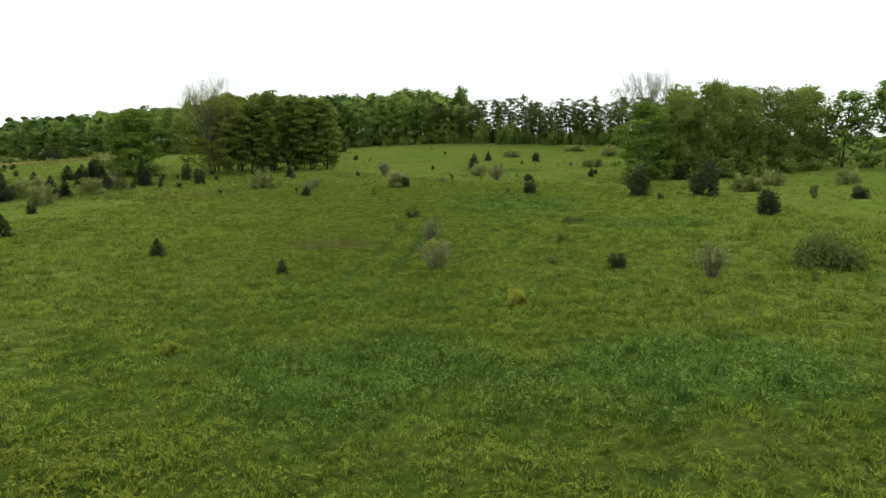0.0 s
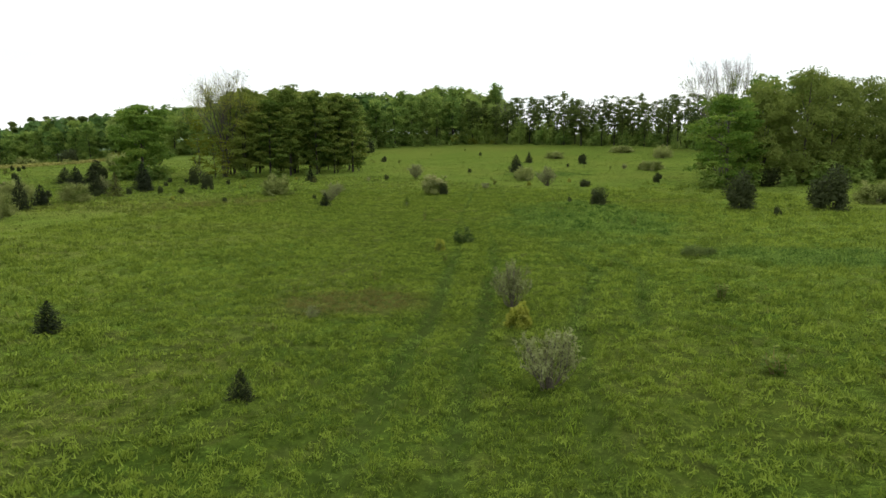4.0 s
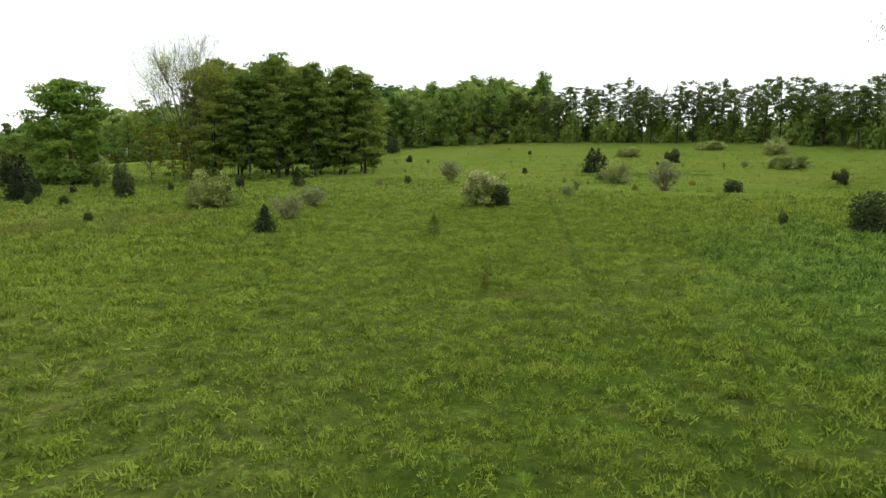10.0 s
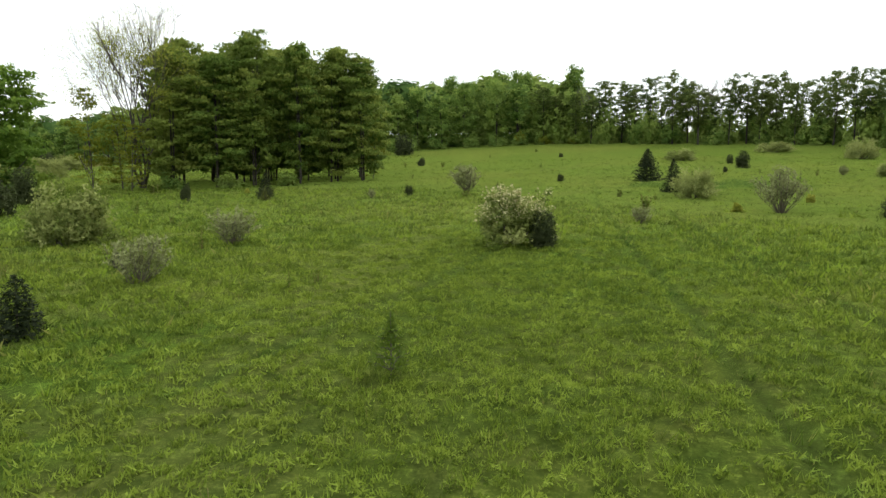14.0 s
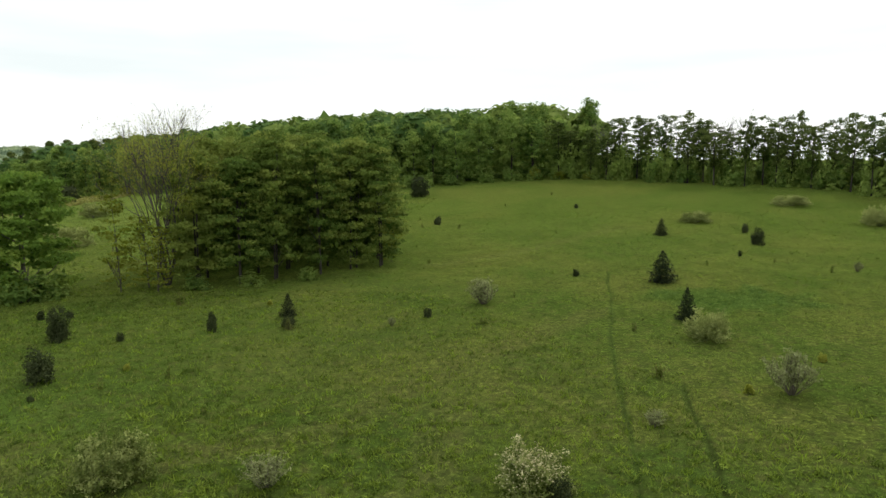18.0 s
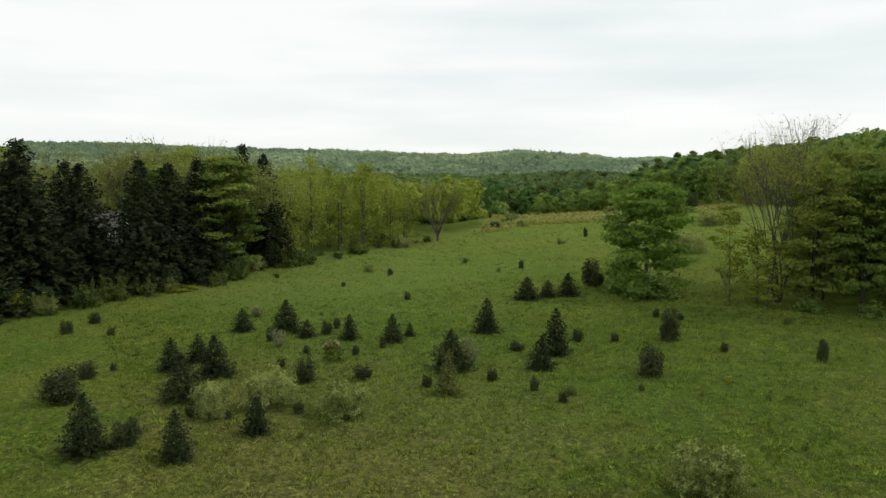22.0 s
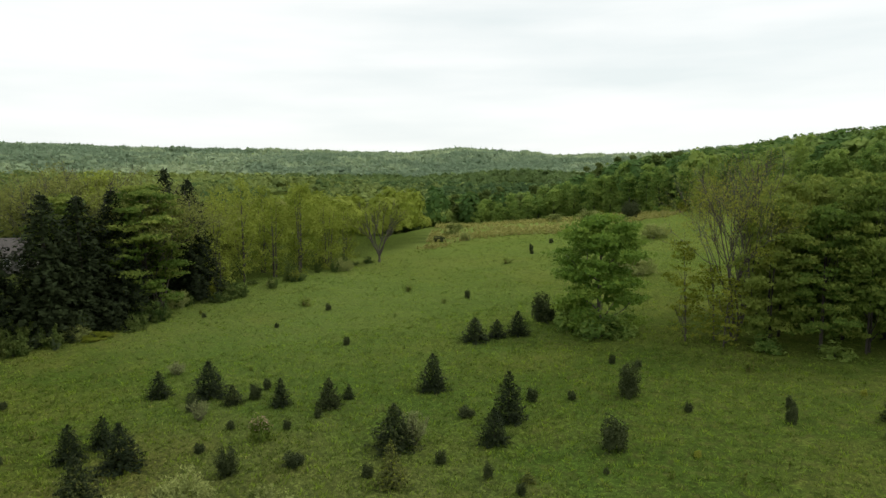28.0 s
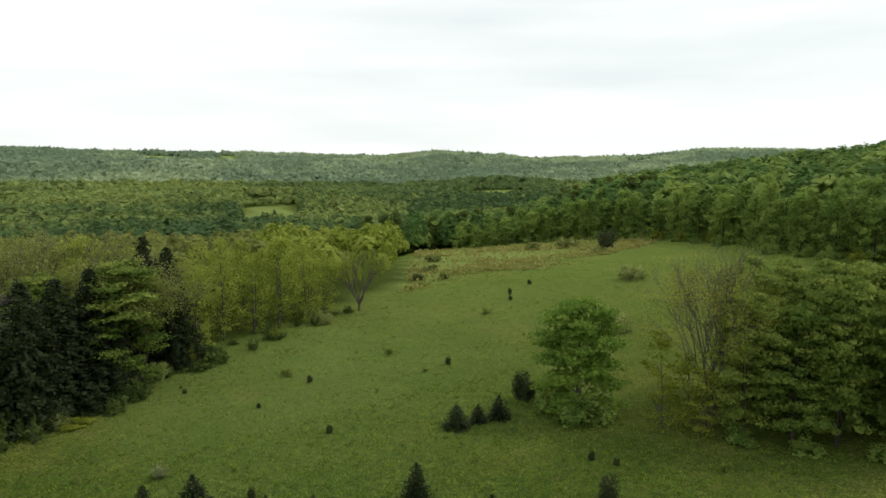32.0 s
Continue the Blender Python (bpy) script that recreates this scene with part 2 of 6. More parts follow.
def wood_mask(x, y):
    r, az = polar(x, y)
    e = edge_r(az) + 8 * (fbm(x, y, 14, 2, 41) - 0.5)
    inside = smooth(0, 7, r - e) * smooth(-70, -55, az) * (1 - smooth(100, 115, az))
    return inside * (1 - clearing(x, y))


# ---- materials ----
def material(name):
    m = bpy.data.materials.new(name)
    m.use_nodes = True
    n, l = m.node_tree.nodes, m.node_tree.links
    return m, n, l, n["Principled BSDF"]


def mix_rgb(n, l, fac, a, b, blend="MIX"):
    node = n.new("ShaderNodeMix")
    node.data_type, node.blend_type = "RGBA", blend
    for key, value in (("Factor", fac), ("A", a), ("B", b)):
        if isinstance(value, (float, int)):
            node.inputs[key].default_value = value
        elif isinstance(value, tuple):
            node.inputs[key].default_value = (*value, 1)
        else:
            l.new(value, node.inputs[key])
    return node.outputs["Result"]


def scaled(n, l, value, lo, hi, to_lo=0.0, to_hi=1.0):
    node = n.new("ShaderNodeMapRange")
    for key, v in (("From Min", lo), ("From Max", hi), ("To Min", to_lo), ("To Max", to_hi)):
        node.inputs[key].default_value = v
    l.new(value, node.inputs["Value"])
    return node.outputs["Result"]


def noise_out(n, l, vector, scale, detail=3.0, rough=0.55):
    node = n.new("ShaderNodeTexNoise")
    node.inputs["Scale"].default_value, node.inputs["Detail"].default_value, node.inputs["Roughness"].default_value = scale, detail, rough
    l.new(vector, node.inputs["Vector"])
    return node.outputs["Fac"]


def attribute(n, name):
    node = n.new("ShaderNodeAttribute")
    node.attribute_name = name
    return node.outputs["Fac"]


GREEN_A, GREEN_B, GREEN_C = (0.038, 0.062, 0.009), (0.057, 0.076, 0.013), (0.025, 0.045, 0.007)
PALE_FIELD, THATCH_SHADE = (0.21, 0.26, 0.085), (0.040, 0.068, 0.010)
DRY_STRAW, LUSH, WOOD_FLOOR = (0.082, 0.076, 0.024), (0.045, 0.080, 0.015), (0.035, 0.042, 0.014)


def meadow_colour(n, l, with_grain_shade):
    """The meadow's colour by place: greens that drift, straw and lush patches."""
    pos = n.new("ShaderNodeNewGeometry").outputs["Position"]
    c = mix_rgb(n, l, scaled(n, l, noise_out(n, l, pos, 0.09, 4.0), 0.38, 0.62), GREEN_A, GREEN_B)
    c = mix_rgb(n, l, scaled(n, l, noise_out(n, l, pos, 0.045, 4.0, 0.6), 0.46, 0.62, 0.0, 0.55), c, (0.084, 0.085, 0.018))
    c = mix_rgb(n, l, scaled(n, l, noise_out(n, l, pos, 0.55, 4.0), 0.45, 0.72, 0.0, 0.6), c, GREEN_C)
    c = mix_rgb(n, l, scaled(n, l, noise_out(n, l, pos, 0.23, 5.0, 0.65), 0.58, 0.76, 0.0, 0.4), c, DRY_STRAW)
    c = mix_rgb(n, l, scaled(n, l, noise_out(n, l, pos, 1.3, 3.0, 0.7), 0.50, 0.66, 0.0, 0.6), c, (0.100, 0.095, 0.027))
    c = mix_rgb(n, l, attribute(n, "dry"), c, DRY_STRAW)
    c = mix_rgb(n, l, attribute(n, "lush"), c, LUSH)
    if with_grain_shade:
        # Dark mottle stands in for shaded gaps between tufts, light for pale tips.
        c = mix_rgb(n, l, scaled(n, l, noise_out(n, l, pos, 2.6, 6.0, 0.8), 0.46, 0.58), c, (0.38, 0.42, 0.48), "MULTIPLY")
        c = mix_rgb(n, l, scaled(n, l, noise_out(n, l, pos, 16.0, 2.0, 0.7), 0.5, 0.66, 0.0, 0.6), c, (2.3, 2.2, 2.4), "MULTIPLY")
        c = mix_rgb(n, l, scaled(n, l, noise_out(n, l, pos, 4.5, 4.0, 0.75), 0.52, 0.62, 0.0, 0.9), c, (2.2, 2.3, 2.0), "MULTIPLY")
    return mix_rgb(n, l, attribute(n, "field"), c, PALE_FIELD)


def ground_material():
    m, n, l, b = material("meadow")
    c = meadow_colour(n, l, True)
    # Thatch colour under thick grass, darkened to hold the shade between blades.
    c = mix_rgb(n, l, attribute(n, "sward"), c, THATCH_SHADE)
    c = mix_rgb(n, l, attribute(n, "rut"), c, (0.030, 0.040, 0.010))
    c = mix_rgb(n, l, attribute(n, "wood"), c, WOOD_FLOOR)
    l.new(c, b.inputs["Base Color"])
    b.inputs["Roughness"].default_value = 0.9
    b.inputs["Specular IOR Level"].default_value = 0.0
    b.inputs["Sheen Roughness"].default_value = 0.22
    l.new(scaled(n, l, attribute(n, "sward"), 0.0, 0.6, 0.55, 0.2), b.inputs["Sheen Weight"])
    b.inputs["Sheen Tint"].default_value = (0.52, 0.74, 0.12, 1)
    pos = n.new("ShaderNodeNewGeometry").outputs["Position"]
    bump = n.new("ShaderNodeBump")
    bump.inputs["Strength"].default_value, bump.inputs["Distance"].default_value = 0.5, 0.06
    l.new(noise_out(n, l, pos, 5.0, 5.0, 0.75), bump.inputs["Height"])
    l.new(bump.outputs["Normal"], b.inputs["Normal"])
    return m


def thin_leaf(n, l, b, colour, glow, m):
    """Leaf shading: rough gloss and light that comes through."""
    b.inputs["Roughness"].default_value = 0.7
    b.inputs["Specular IOR Level"].default_value = 0.07
    l.new(colour, b.inputs["Base Color"])
    through_light = n.new("ShaderNodeBsdfTranslucent")
    l.new(colour, through_light.inputs["Color"])
    mix = n.new("ShaderNodeMixShader")
    mix.inputs["Fac"].default_value = glow
    l.new(b.outputs["BSDF"], mix.inputs[1])
    l.new(through_light.outputs["BSDF"], mix.inputs[2])
    l.new(mix.outputs["Shader"], n["Material Output"].inputs["Surface"])
    return m


def grass_material():
    m, n, l, b = material("grass_blades")
    c = meadow_colour(n, l, False)
    rnd = n.new("ShaderNodeNewGeometry").outputs["Random Per Island"]
    tone = attribute(n, "tone")
    c = mix_rgb(n, l, scaled(n, l, rnd, 0.3, 1.0, 0.0, 0.5), c, (0.17, 0.205, 0.04))
    c = mix_rgb(n, l, scaled(n, l, tone, 0.5, 1.0, 0.0, 0.9), c, (0.185, 0.245, 0.034))
    c = mix_rgb(n, l, scaled(n, l, tone, 0.5, 0.0, 0.0, 0.75), c, (0.036, 0.060, 0.010))
    c = mix_rgb(n, l, scaled(n, l, rnd, 0.90, 1.0, 0.0, 0.7), c, (0.27, 0.23, 0.10))
    c = mix_rgb(n, l, 1.0, c, (1.28, 1.40, 1.0), "MULTIPLY")
    return thin_leaf(n, l, b, c, 0.42, m)


def sward_material():
    m, n, l, b = material("sward_leaves")
    rnd = n.new("ShaderNodeNewGeometry").outputs["Random Per Island"]
    tone = attribute(n, "tone")
    c = mix_rgb(n, l, rnd, (0.110, 0.166, 0.020), (0.212, 0.278, 0.035))
    c = mix_rgb(n, l, scaled(n, l, tone, 0.45, 1.0, 0.0, 0.9), c, (0.292, 0.380, 0.056))
    c = mix_rgb(n, l, scaled(n, l, tone, 0.4, 0.0, 0.0, 0.7), c, (0.048, 0.082, 0.013))
    c = mix_rgb(n, l, attribute(n, "dry"), c, (0.170, 0.142, 0.050))
    c = mix_rgb(n, l, attribute(n, "lush"), c, mix_rgb(n, l, scaled(n, l, tone, 0.1, 1.0), (0.040, 0.096, 0.015), (0.245, 0.350, 0.066)))
    return thin_leaf(n, l, b, c, 0.35, m)


def leaf_material(name, dark, mid, light, glow=0.45, grain=1.0):
    m, n, l, b = material(name)
    rnd = n.new("ShaderNodeNewGeometry").outputs["Random Per Island"]
    obj = n.new("ShaderNodeObjectInfo").outputs["Random"]
    tone = attribute(n, "tone")
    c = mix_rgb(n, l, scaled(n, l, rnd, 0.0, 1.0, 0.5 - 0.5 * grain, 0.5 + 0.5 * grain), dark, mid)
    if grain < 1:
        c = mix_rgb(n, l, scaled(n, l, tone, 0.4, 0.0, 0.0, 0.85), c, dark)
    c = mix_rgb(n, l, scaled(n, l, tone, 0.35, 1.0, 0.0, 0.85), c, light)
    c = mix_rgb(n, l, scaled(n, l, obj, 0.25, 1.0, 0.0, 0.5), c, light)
    pos = n.new("ShaderNodeNewGeometry").outputs["Position"]
    c = mix_rgb(n, l, scaled(n, l, noise_out(n, l, pos, 0.8, 2.0), 0.5, 0.75, 0.0, 0.3), c, dark)
    return thin_leaf(n, l, b, c, glow, m)


def bark_material(name, a, bcol):
    m, n, l, b = material(name)
    pos = n.new("ShaderNodeNewGeometry").outputs["Position"]
    mp = n.new("ShaderNodeMapping")
    mp.inputs["Scale"].default_value = (9, 9, 2)
    l.new(pos, mp.inputs["Vector"])
    f = noise_out(n, l, mp.outputs["Vector"], 1.0, 5.0, 0.7)
    l.new(mix_rgb(n, l, scaled(n, l, f, 0.35, 0.65), a, bcol), b.inputs["Base Color"])
    b.inputs["Roughness"].default_value = 0.92
    bump = n.new("ShaderNodeBump")
    bump.inputs["Strength"].default_value, bump.inputs["Distance"].default_value = 0.7, 0.03
    l.new(f, bump.inputs["Height"])
    l.new(bump.outputs["Normal"], b.inputs["Normal"])
    return m


def plain_material(name, a, bcol, scale=3.0, rough=0.8):
    m, n, l, b = material(name)
    pos = n.new("ShaderNodeNewGeometry").outputs["Position"]
    l.new(mix_rgb(n, l, scaled(n, l, noise_out(n, l, pos, scale, 5.0, 0.65), 0.35, 0.65), a, bcol), b.inputs["Base Color"])
    b.inputs["Roughness"].default_value = rough
    return m


MAT_GROUND, MAT_GRASS = ground_material(), grass_material()
MAT_MAPLE = leaf_material("maple_leaves", (0.070, 0.124, 0.022), (0.148, 0.218, 0.039), (0.300, 0.350, 0.074), 0.44)
MAT_LONE = leaf_material("field_maple_leaves", (0.088, 0.170, 0.027), (0.166, 0.272, 0.040), (0.277, 0.371, 0.063))
MAT_RUSSET = leaf_material("young_russet_leaves", (0.098, 0.145, 0.028), (0.168, 0.222, 0.046), (0.270, 0.325, 0.078), 0.5)
MAT_FOREST = leaf_material("forest_leaves", (0.100, 0.178, 0.040), (0.190, 0.295, 0.062), (0.360, 0.455, 0.105), 0.5)
MAT_FAR = leaf_material("valley_wood_leaves", (0.062, 0.116, 0.044), (0.150, 0.222, 0.066), (0.320, 0.375, 0.104), 0.4, 0.35)
# Paler and bluer than the nearer woods: distance haze put into leaf colour.
MAT_HILLS = leaf_material("hazy_hill_leaves", (0.150, 0.222, 0.140), (0.285, 0.375, 0.220), (0.430, 0.505, 0.285), 0.4, 0.35)
MAT_HILLSIDE = leaf_material("hillside_leaves", (0.064, 0.130, 0.034), (0.155, 0.245, 0.056), (0.330, 0.410, 0.095), 0.4, 0.5)
MAT_SPRING = leaf_material("spring_leaves", (0.151, 0.202, 0.025), (0.240, 0.298, 0.040), (0.337, 0.380, 0.070), 0.4)
MAT_SPRUCE = leaf_material("spruce_needles", (0.008, 0.013, 0.006), (0.017, 0.026, 0.010), (0.034, 0.047, 0.017), 0.1)
MAT_YOUNG = leaf_material("fresh_spruce_tips", (0.030, 0.045, 0.014), (0.075, 0.090, 0.026), (0.14, 0.15, 0.045), 0.12)
MAT_CEDAR = leaf_material("cedar_foliage", (0.026, 0.036, 0.014), (0.050, 0.066, 0.024), (0.080, 0.098, 0.038), 0.12)
MAT_OLIVE = leaf_material("silvery_leaves", (0.090, 0.122, 0.028), (0.200, 0.245, 0.060), (0.430, 0.465, 0.165), 0.3)
MAT_PALE = leaf_material("pale_shoots", (0.167, 0.192, 0.070), (0.243, 0.269, 0.108), (0.317, 0.345, 0.149), 0.2)
MAT_WEED = leaf_material("weed_leaves", (0.054, 0.101, 0.012), (0.113, 0.172, 0.022), (0.185, 0.228, 0.037), 0.3)
MAT_SWARD = sward_material()
MAT_GOLD = leaf_material("yellow_green_leaves", (0.12, 0.155, 0.014), (0.2, 0.235, 0.024), (0.26, 0.28, 0.04), 0.35)
MAT_BLOSSOM = leaf_material("cream_blossom", (0.42, 0.38, 0.17), (0.58, 0.53, 0.28), (0.66, 0.61, 0.38), 0.15)
MAT_PINK = leaf_material("pinkish_blossom", (0.34, 0.22, 0.16), (0.50, 0.34, 0.25), (0.56, 0.42, 0.32), 0.15)
MAT_STRAW = leaf_material("straw_stems", (0.15, 0.12, 0.05), (0.26, 0.21, 0.09), (0.34, 0.28, 0.13), 0.2)
MAT_PALEGRASS = leaf_material("pale_tall_grass", (0.20, 0.21, 0.045), (0.31, 0.31, 0.08), (0.42, 0.40, 0.14), 0.4)
MAT_COTTON = leaf_material("young_cottonwood_leaves", (0.190, 0.225, 0.026), (0.320, 0.350, 0.050), (0.430, 0.440, 0.085), 0.45)
MAT_PINE = leaf_material("pine_foliage", (0.048, 0.085, 0.022), (0.090, 0.140, 0.034), (0.165, 0.205, 0.052), 0.4)
MAT_BUD = leaf_material("budding_leaves", (0.125, 0.148, 0.036), (0.205, 0.232, 0.058), (0.300, 0.325, 0.088), 0.45)
MAT_BARK = bark_material("grey_bark", (0.055, 0.047, 0.036), (0.12, 0.105, 0.085))
MAT_TWIG = bark_material("pale_bark", (0.10, 0.092, 0.078), (0.17, 0.158, 0.135))
MAT_WAND = bark_material("twig_bark", (0.075, 0.062, 0.044), (0.145, 0.125, 0.088))
MAT_DARKBARK = bark_material("dark_bark", (0.026, 0.022, 0.017), (0.062, 0.052, 0.04))
MAT_SHINGLE = plain_material("weathered_shingles", (0.055, 0.048, 0.042), (0.095, 0.085, 0.075), 2.0)
MAT_BOARD = plain_material("grey_boards", (0.13, 0.12, 0.105), (0.20, 0.19, 0.17), 1.5)
MAT_WHITE = plain_material("white_paint", (0.74, 0.74, 0.72), (0.82, 0.82, 0.80), 2.0, 0.6)
MAT_GLASS = plain_material("window_glass", (0.03, 0.035, 0.04), (0.05, 0.055, 0.06), 1.0, 0.1)


# ---- mesh helpers ----
def mesh_from(name, verts, faces, mat, tone=None, flat=True):
    """A mesh from vertex and face arrays; all faces have the same number of corners."""
    verts, faces = np.ascontiguousarray(verts, np.float32), np.ascontiguousarray(faces, np.int32)
    me = bpy.data.meshes.new(name)
    k = faces.shape[1]
    me.vertices.add(len(verts))
    me.vertices.foreach_set("co", verts.ravel())
    me.loops.add(faces.size)
    me.loops.foreach_set("vertex_index", faces.ravel())
    me.polygons.add(len(faces))
    me.polygons.foreach_set("loop_start", np.arange(0, faces.size, k, dtype=np.int32))
    me.polygons.foreach_set("loop_total", np.full(len(faces), k, np.int32))
    me.polygons.foreach_set("use_smooth", np.full(len(faces), not flat, bool))
    if tone is not None:
        at = me.attributes.new("tone", "FLOAT", "POINT")
        at.data.foreach_set("value", np.ascontiguousarray(tone, np.float32))
    me.update(calc_edges=True)
    me.materials.append(mat)
    return me


def add_value(me, name, values):
    at = me.attributes.new(name, "FLOAT", "POINT")
    at.data.foreach_set("value", np.ascontiguousarray(values, np.float32))


def part(name, me, parent, label=""):
    ob = new(name, me)
    ob.parent = parent
    return tagged(ob, label)


def unit(v):
    return v / np.maximum(np.linalg.norm(v, axis=-1, keepdims=True), 1e-9)


def leaf_tris(rng, c, normal, size, aspect=1.0, droop=0.0, rise=None):
    """One pointed leaf at each centre."""
    k = len(c)
    normal = unit(normal)
    side = unit(np.cross(normal, rng.normal(size=(k, 3))))
    along = np.cross(normal, side)
    if rise is not None:
        along = unit(np.array([0, 0, 1.0]) + rise * rng.normal(size=(k, 3)))
        side = unit(np.cross(along, rng.normal(size=(k, 3))))
        normal = np.cross(side, along)
    s = (size * rng.uniform(0.6, 1.4, k))[:, None]
    v = np.stack([c - along * s * 0.8 - side * s * aspect * 0.7, c - along * s * 0.8 + side * s * aspect * 0.7, c + along * s * 1.2], 1)
    v[:, 2, 2] -= droop * s[:, 0]
    return v.reshape(-1, 3), np.arange(3 * k).reshape(-1, 3)


def tube(points, radii, sides=5):
    """A tapered limb along points."""
    p, r = np.asarray(points, float), np.asarray(radii, float)
    d = unit(np.gradient(p, axis=0))
    a = unit(np.cross(d, np.array([0.31, 0.95, 0.07])))
    b = np.cross(d, a)
    ang = np.arange(sides) * 2 * np.pi / sides
    ring = np.cos(ang)[None, :, None] * a[:, None] + np.sin(ang)[None, :, None] * b[:, None]
    v = (p[:, None] + ring * r[:, None, None]).reshape(-1, 3)
    i, j = np.meshgrid(np.arange(len(p) - 1), np.arange(sides), indexing="ij")
    i, j = i.ravel(), j.ravel()
    k = (j + 1) % sides
    return v, np.stack([i * sides + j, i * sides + k, (i + 1) * sides + k, (i + 1) * sides + j], 1)


def joined(pieces):
    vs, fs, n = [], [], 0
    for v, f in pieces:
        vs.append(v)
        fs.append(f + n)
        n += len(v)
    return np.concatenate(vs), np.concatenate(fs)


def bent(rng, a, b, steps=4, wobble=0.06):
    """A crooked line from a to b."""
    a, b = np.asarray(a, float), np.asarray(b, float)
    t = np.linspace(0, 1, steps)[:, None]
    p = a + (b - a) * t + rng.normal(size=(steps, 3)) * wobble * np.linalg.norm(b - a) * np.sin(np.pi * t)
    p[:, 2] -= 0.08 * np.linalg.norm((b - a)[:2]) * np.sin(np.pi * t[:, 0])
    return p


def empty(name):
    ob = new(name)
    ob.empty_display_size = 0.3
    return ob


# ---- kinds of plants, each at a size of its own: (object, height, width) ----
def broadleaf(name, rng, h=13.0, w=8.0, low=0.18, clumps=80, per=55, leaf=0.30, mat=None, bark=None, trunk_r=0.16, limbs=6, flat=0.55, top=0.62, hollow=0.45, stems=1, size_of=0.12, inner=0, lobe=0):
    """A leafy tree: trunk, limbs and a crown of layered leaf clumps with gaps."""
    ob = empty(name)
    lean = rng.normal(0, 0.02 * h, 2)
    for s in range(stems):
        off = rng.normal(0, 0.3, 2) if stems > 1 else np.zeros(2)
        tp = np.array([[off[0], off[1], -0.3], [off[0] + lean[0] * 0.3, off[1] + lean[1] * 0.3, h * 0.35], [off[0] * 2 + lean[0], off[1] * 2 + lean[1], h * 0.9]])
        part("trunk", mesh_from("trunk", *tube(tp, [trunk_r * 1.2, trunk_r * 0.85, trunk_r * 0.15], 7), bark, flat=False), ob)
    # boughs fill an egg-shaped envelope; small clumps gather round each bough
    lobes = lobe or max(9, clumps // 17)
    z = (np.arange(lobes) + rng.uniform(0, 1, lobes)) / lobes
    z = z ** 0.85
    prof = np.sqrt(np.clip(1 - ((z - (1 - top)) / np.where(z > 1 - top, top, (1 - top) * 1.35)) ** 2, 0.02, 1))
    ang = np.arange(lobes) * 2.4 + rng.normal(0, 0.35, lobes)
    rad = prof * (hollow + (1 - hollow) * rng.uniform(0, 1, lobes) ** 0.5) * rng.uniform(0.75, 1.2, lobes) * w / 2 * 0.84
    boughs = np.stack([np.cos(ang) * rad + lean[0] * z, np.sin(ang) * rad + lean[1] * z, h * (low + (0.93 - low) * z)], 1)
    who = rng.integers(0, lobes, clumps)
    lr = (w * (0.17 if lobes < 28 else 0.125) * rng.uniform(0.65, 1.3, lobes))[who]
    cc = boughs[who] + unit(rng.normal(size=(clumps, 3))) * (rng.uniform(0.2, 1, clumps) ** 0.45 * lr)[:, None] * np.array([1.1, 1.1, flat + 0.15])
    cc[:, 2] = np.clip(cc[:, 2], h * low * 0.8, h * 0.985)
    for k in range(limbs):
        q = boughs[rng.integers(lobes)]
        a = np.array([lean[0] * 0.4, lean[1] * 0.4, max(q[2] - 0.28 * h * rng.uniform(0.6, 1.2), h * low * 0.8)])
        part("limb", mesh_from("limb", *tube(bent(rng, a, q), np.linspace(trunk_r * 0.5, 0.02, 4), 5), bark, flat=False), ob)
    cr = w * size_of * rng.uniform(0.6, 1.35, clumps)
    g = rng.normal(size=(clumps, per, 3))
    g = unit(g) * rng.uniform(0.25, 1, (clumps, per, 1)) ** 0.5
    pts = cc[:, None] + g * cr[:, None, None] * np.array([1.25, 1.25, flat])
    out = unit(np.concatenate([cc[:, :2], np.zeros((clumps, 1))], 1))[:, None]
    nrm = 0.6 * g + 0.5 * out + np.array([0, 0, 0.38]) + 0.55 * rng.normal(size=g.shape)
    v, f = leaf_tris(rng, pts.reshape(-1, 3), nrm.reshape(-1, 3), leaf, droop=0.15)
    tone = np.repeat(np.repeat(np.clip(rng.uniform(0, 0.75, lobes)[who] + rng.uniform(-0.25, 0.45, clumps), 0, 1), per), 3)
    # Inner leaves keep tone 0, painting the shade inside the crown.
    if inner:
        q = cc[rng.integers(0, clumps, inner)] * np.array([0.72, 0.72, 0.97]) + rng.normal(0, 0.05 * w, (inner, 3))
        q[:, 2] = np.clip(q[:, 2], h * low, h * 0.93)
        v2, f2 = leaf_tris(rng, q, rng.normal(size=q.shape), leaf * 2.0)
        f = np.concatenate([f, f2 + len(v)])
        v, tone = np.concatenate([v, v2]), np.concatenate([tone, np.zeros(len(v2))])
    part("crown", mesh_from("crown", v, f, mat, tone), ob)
    return ob, h, w


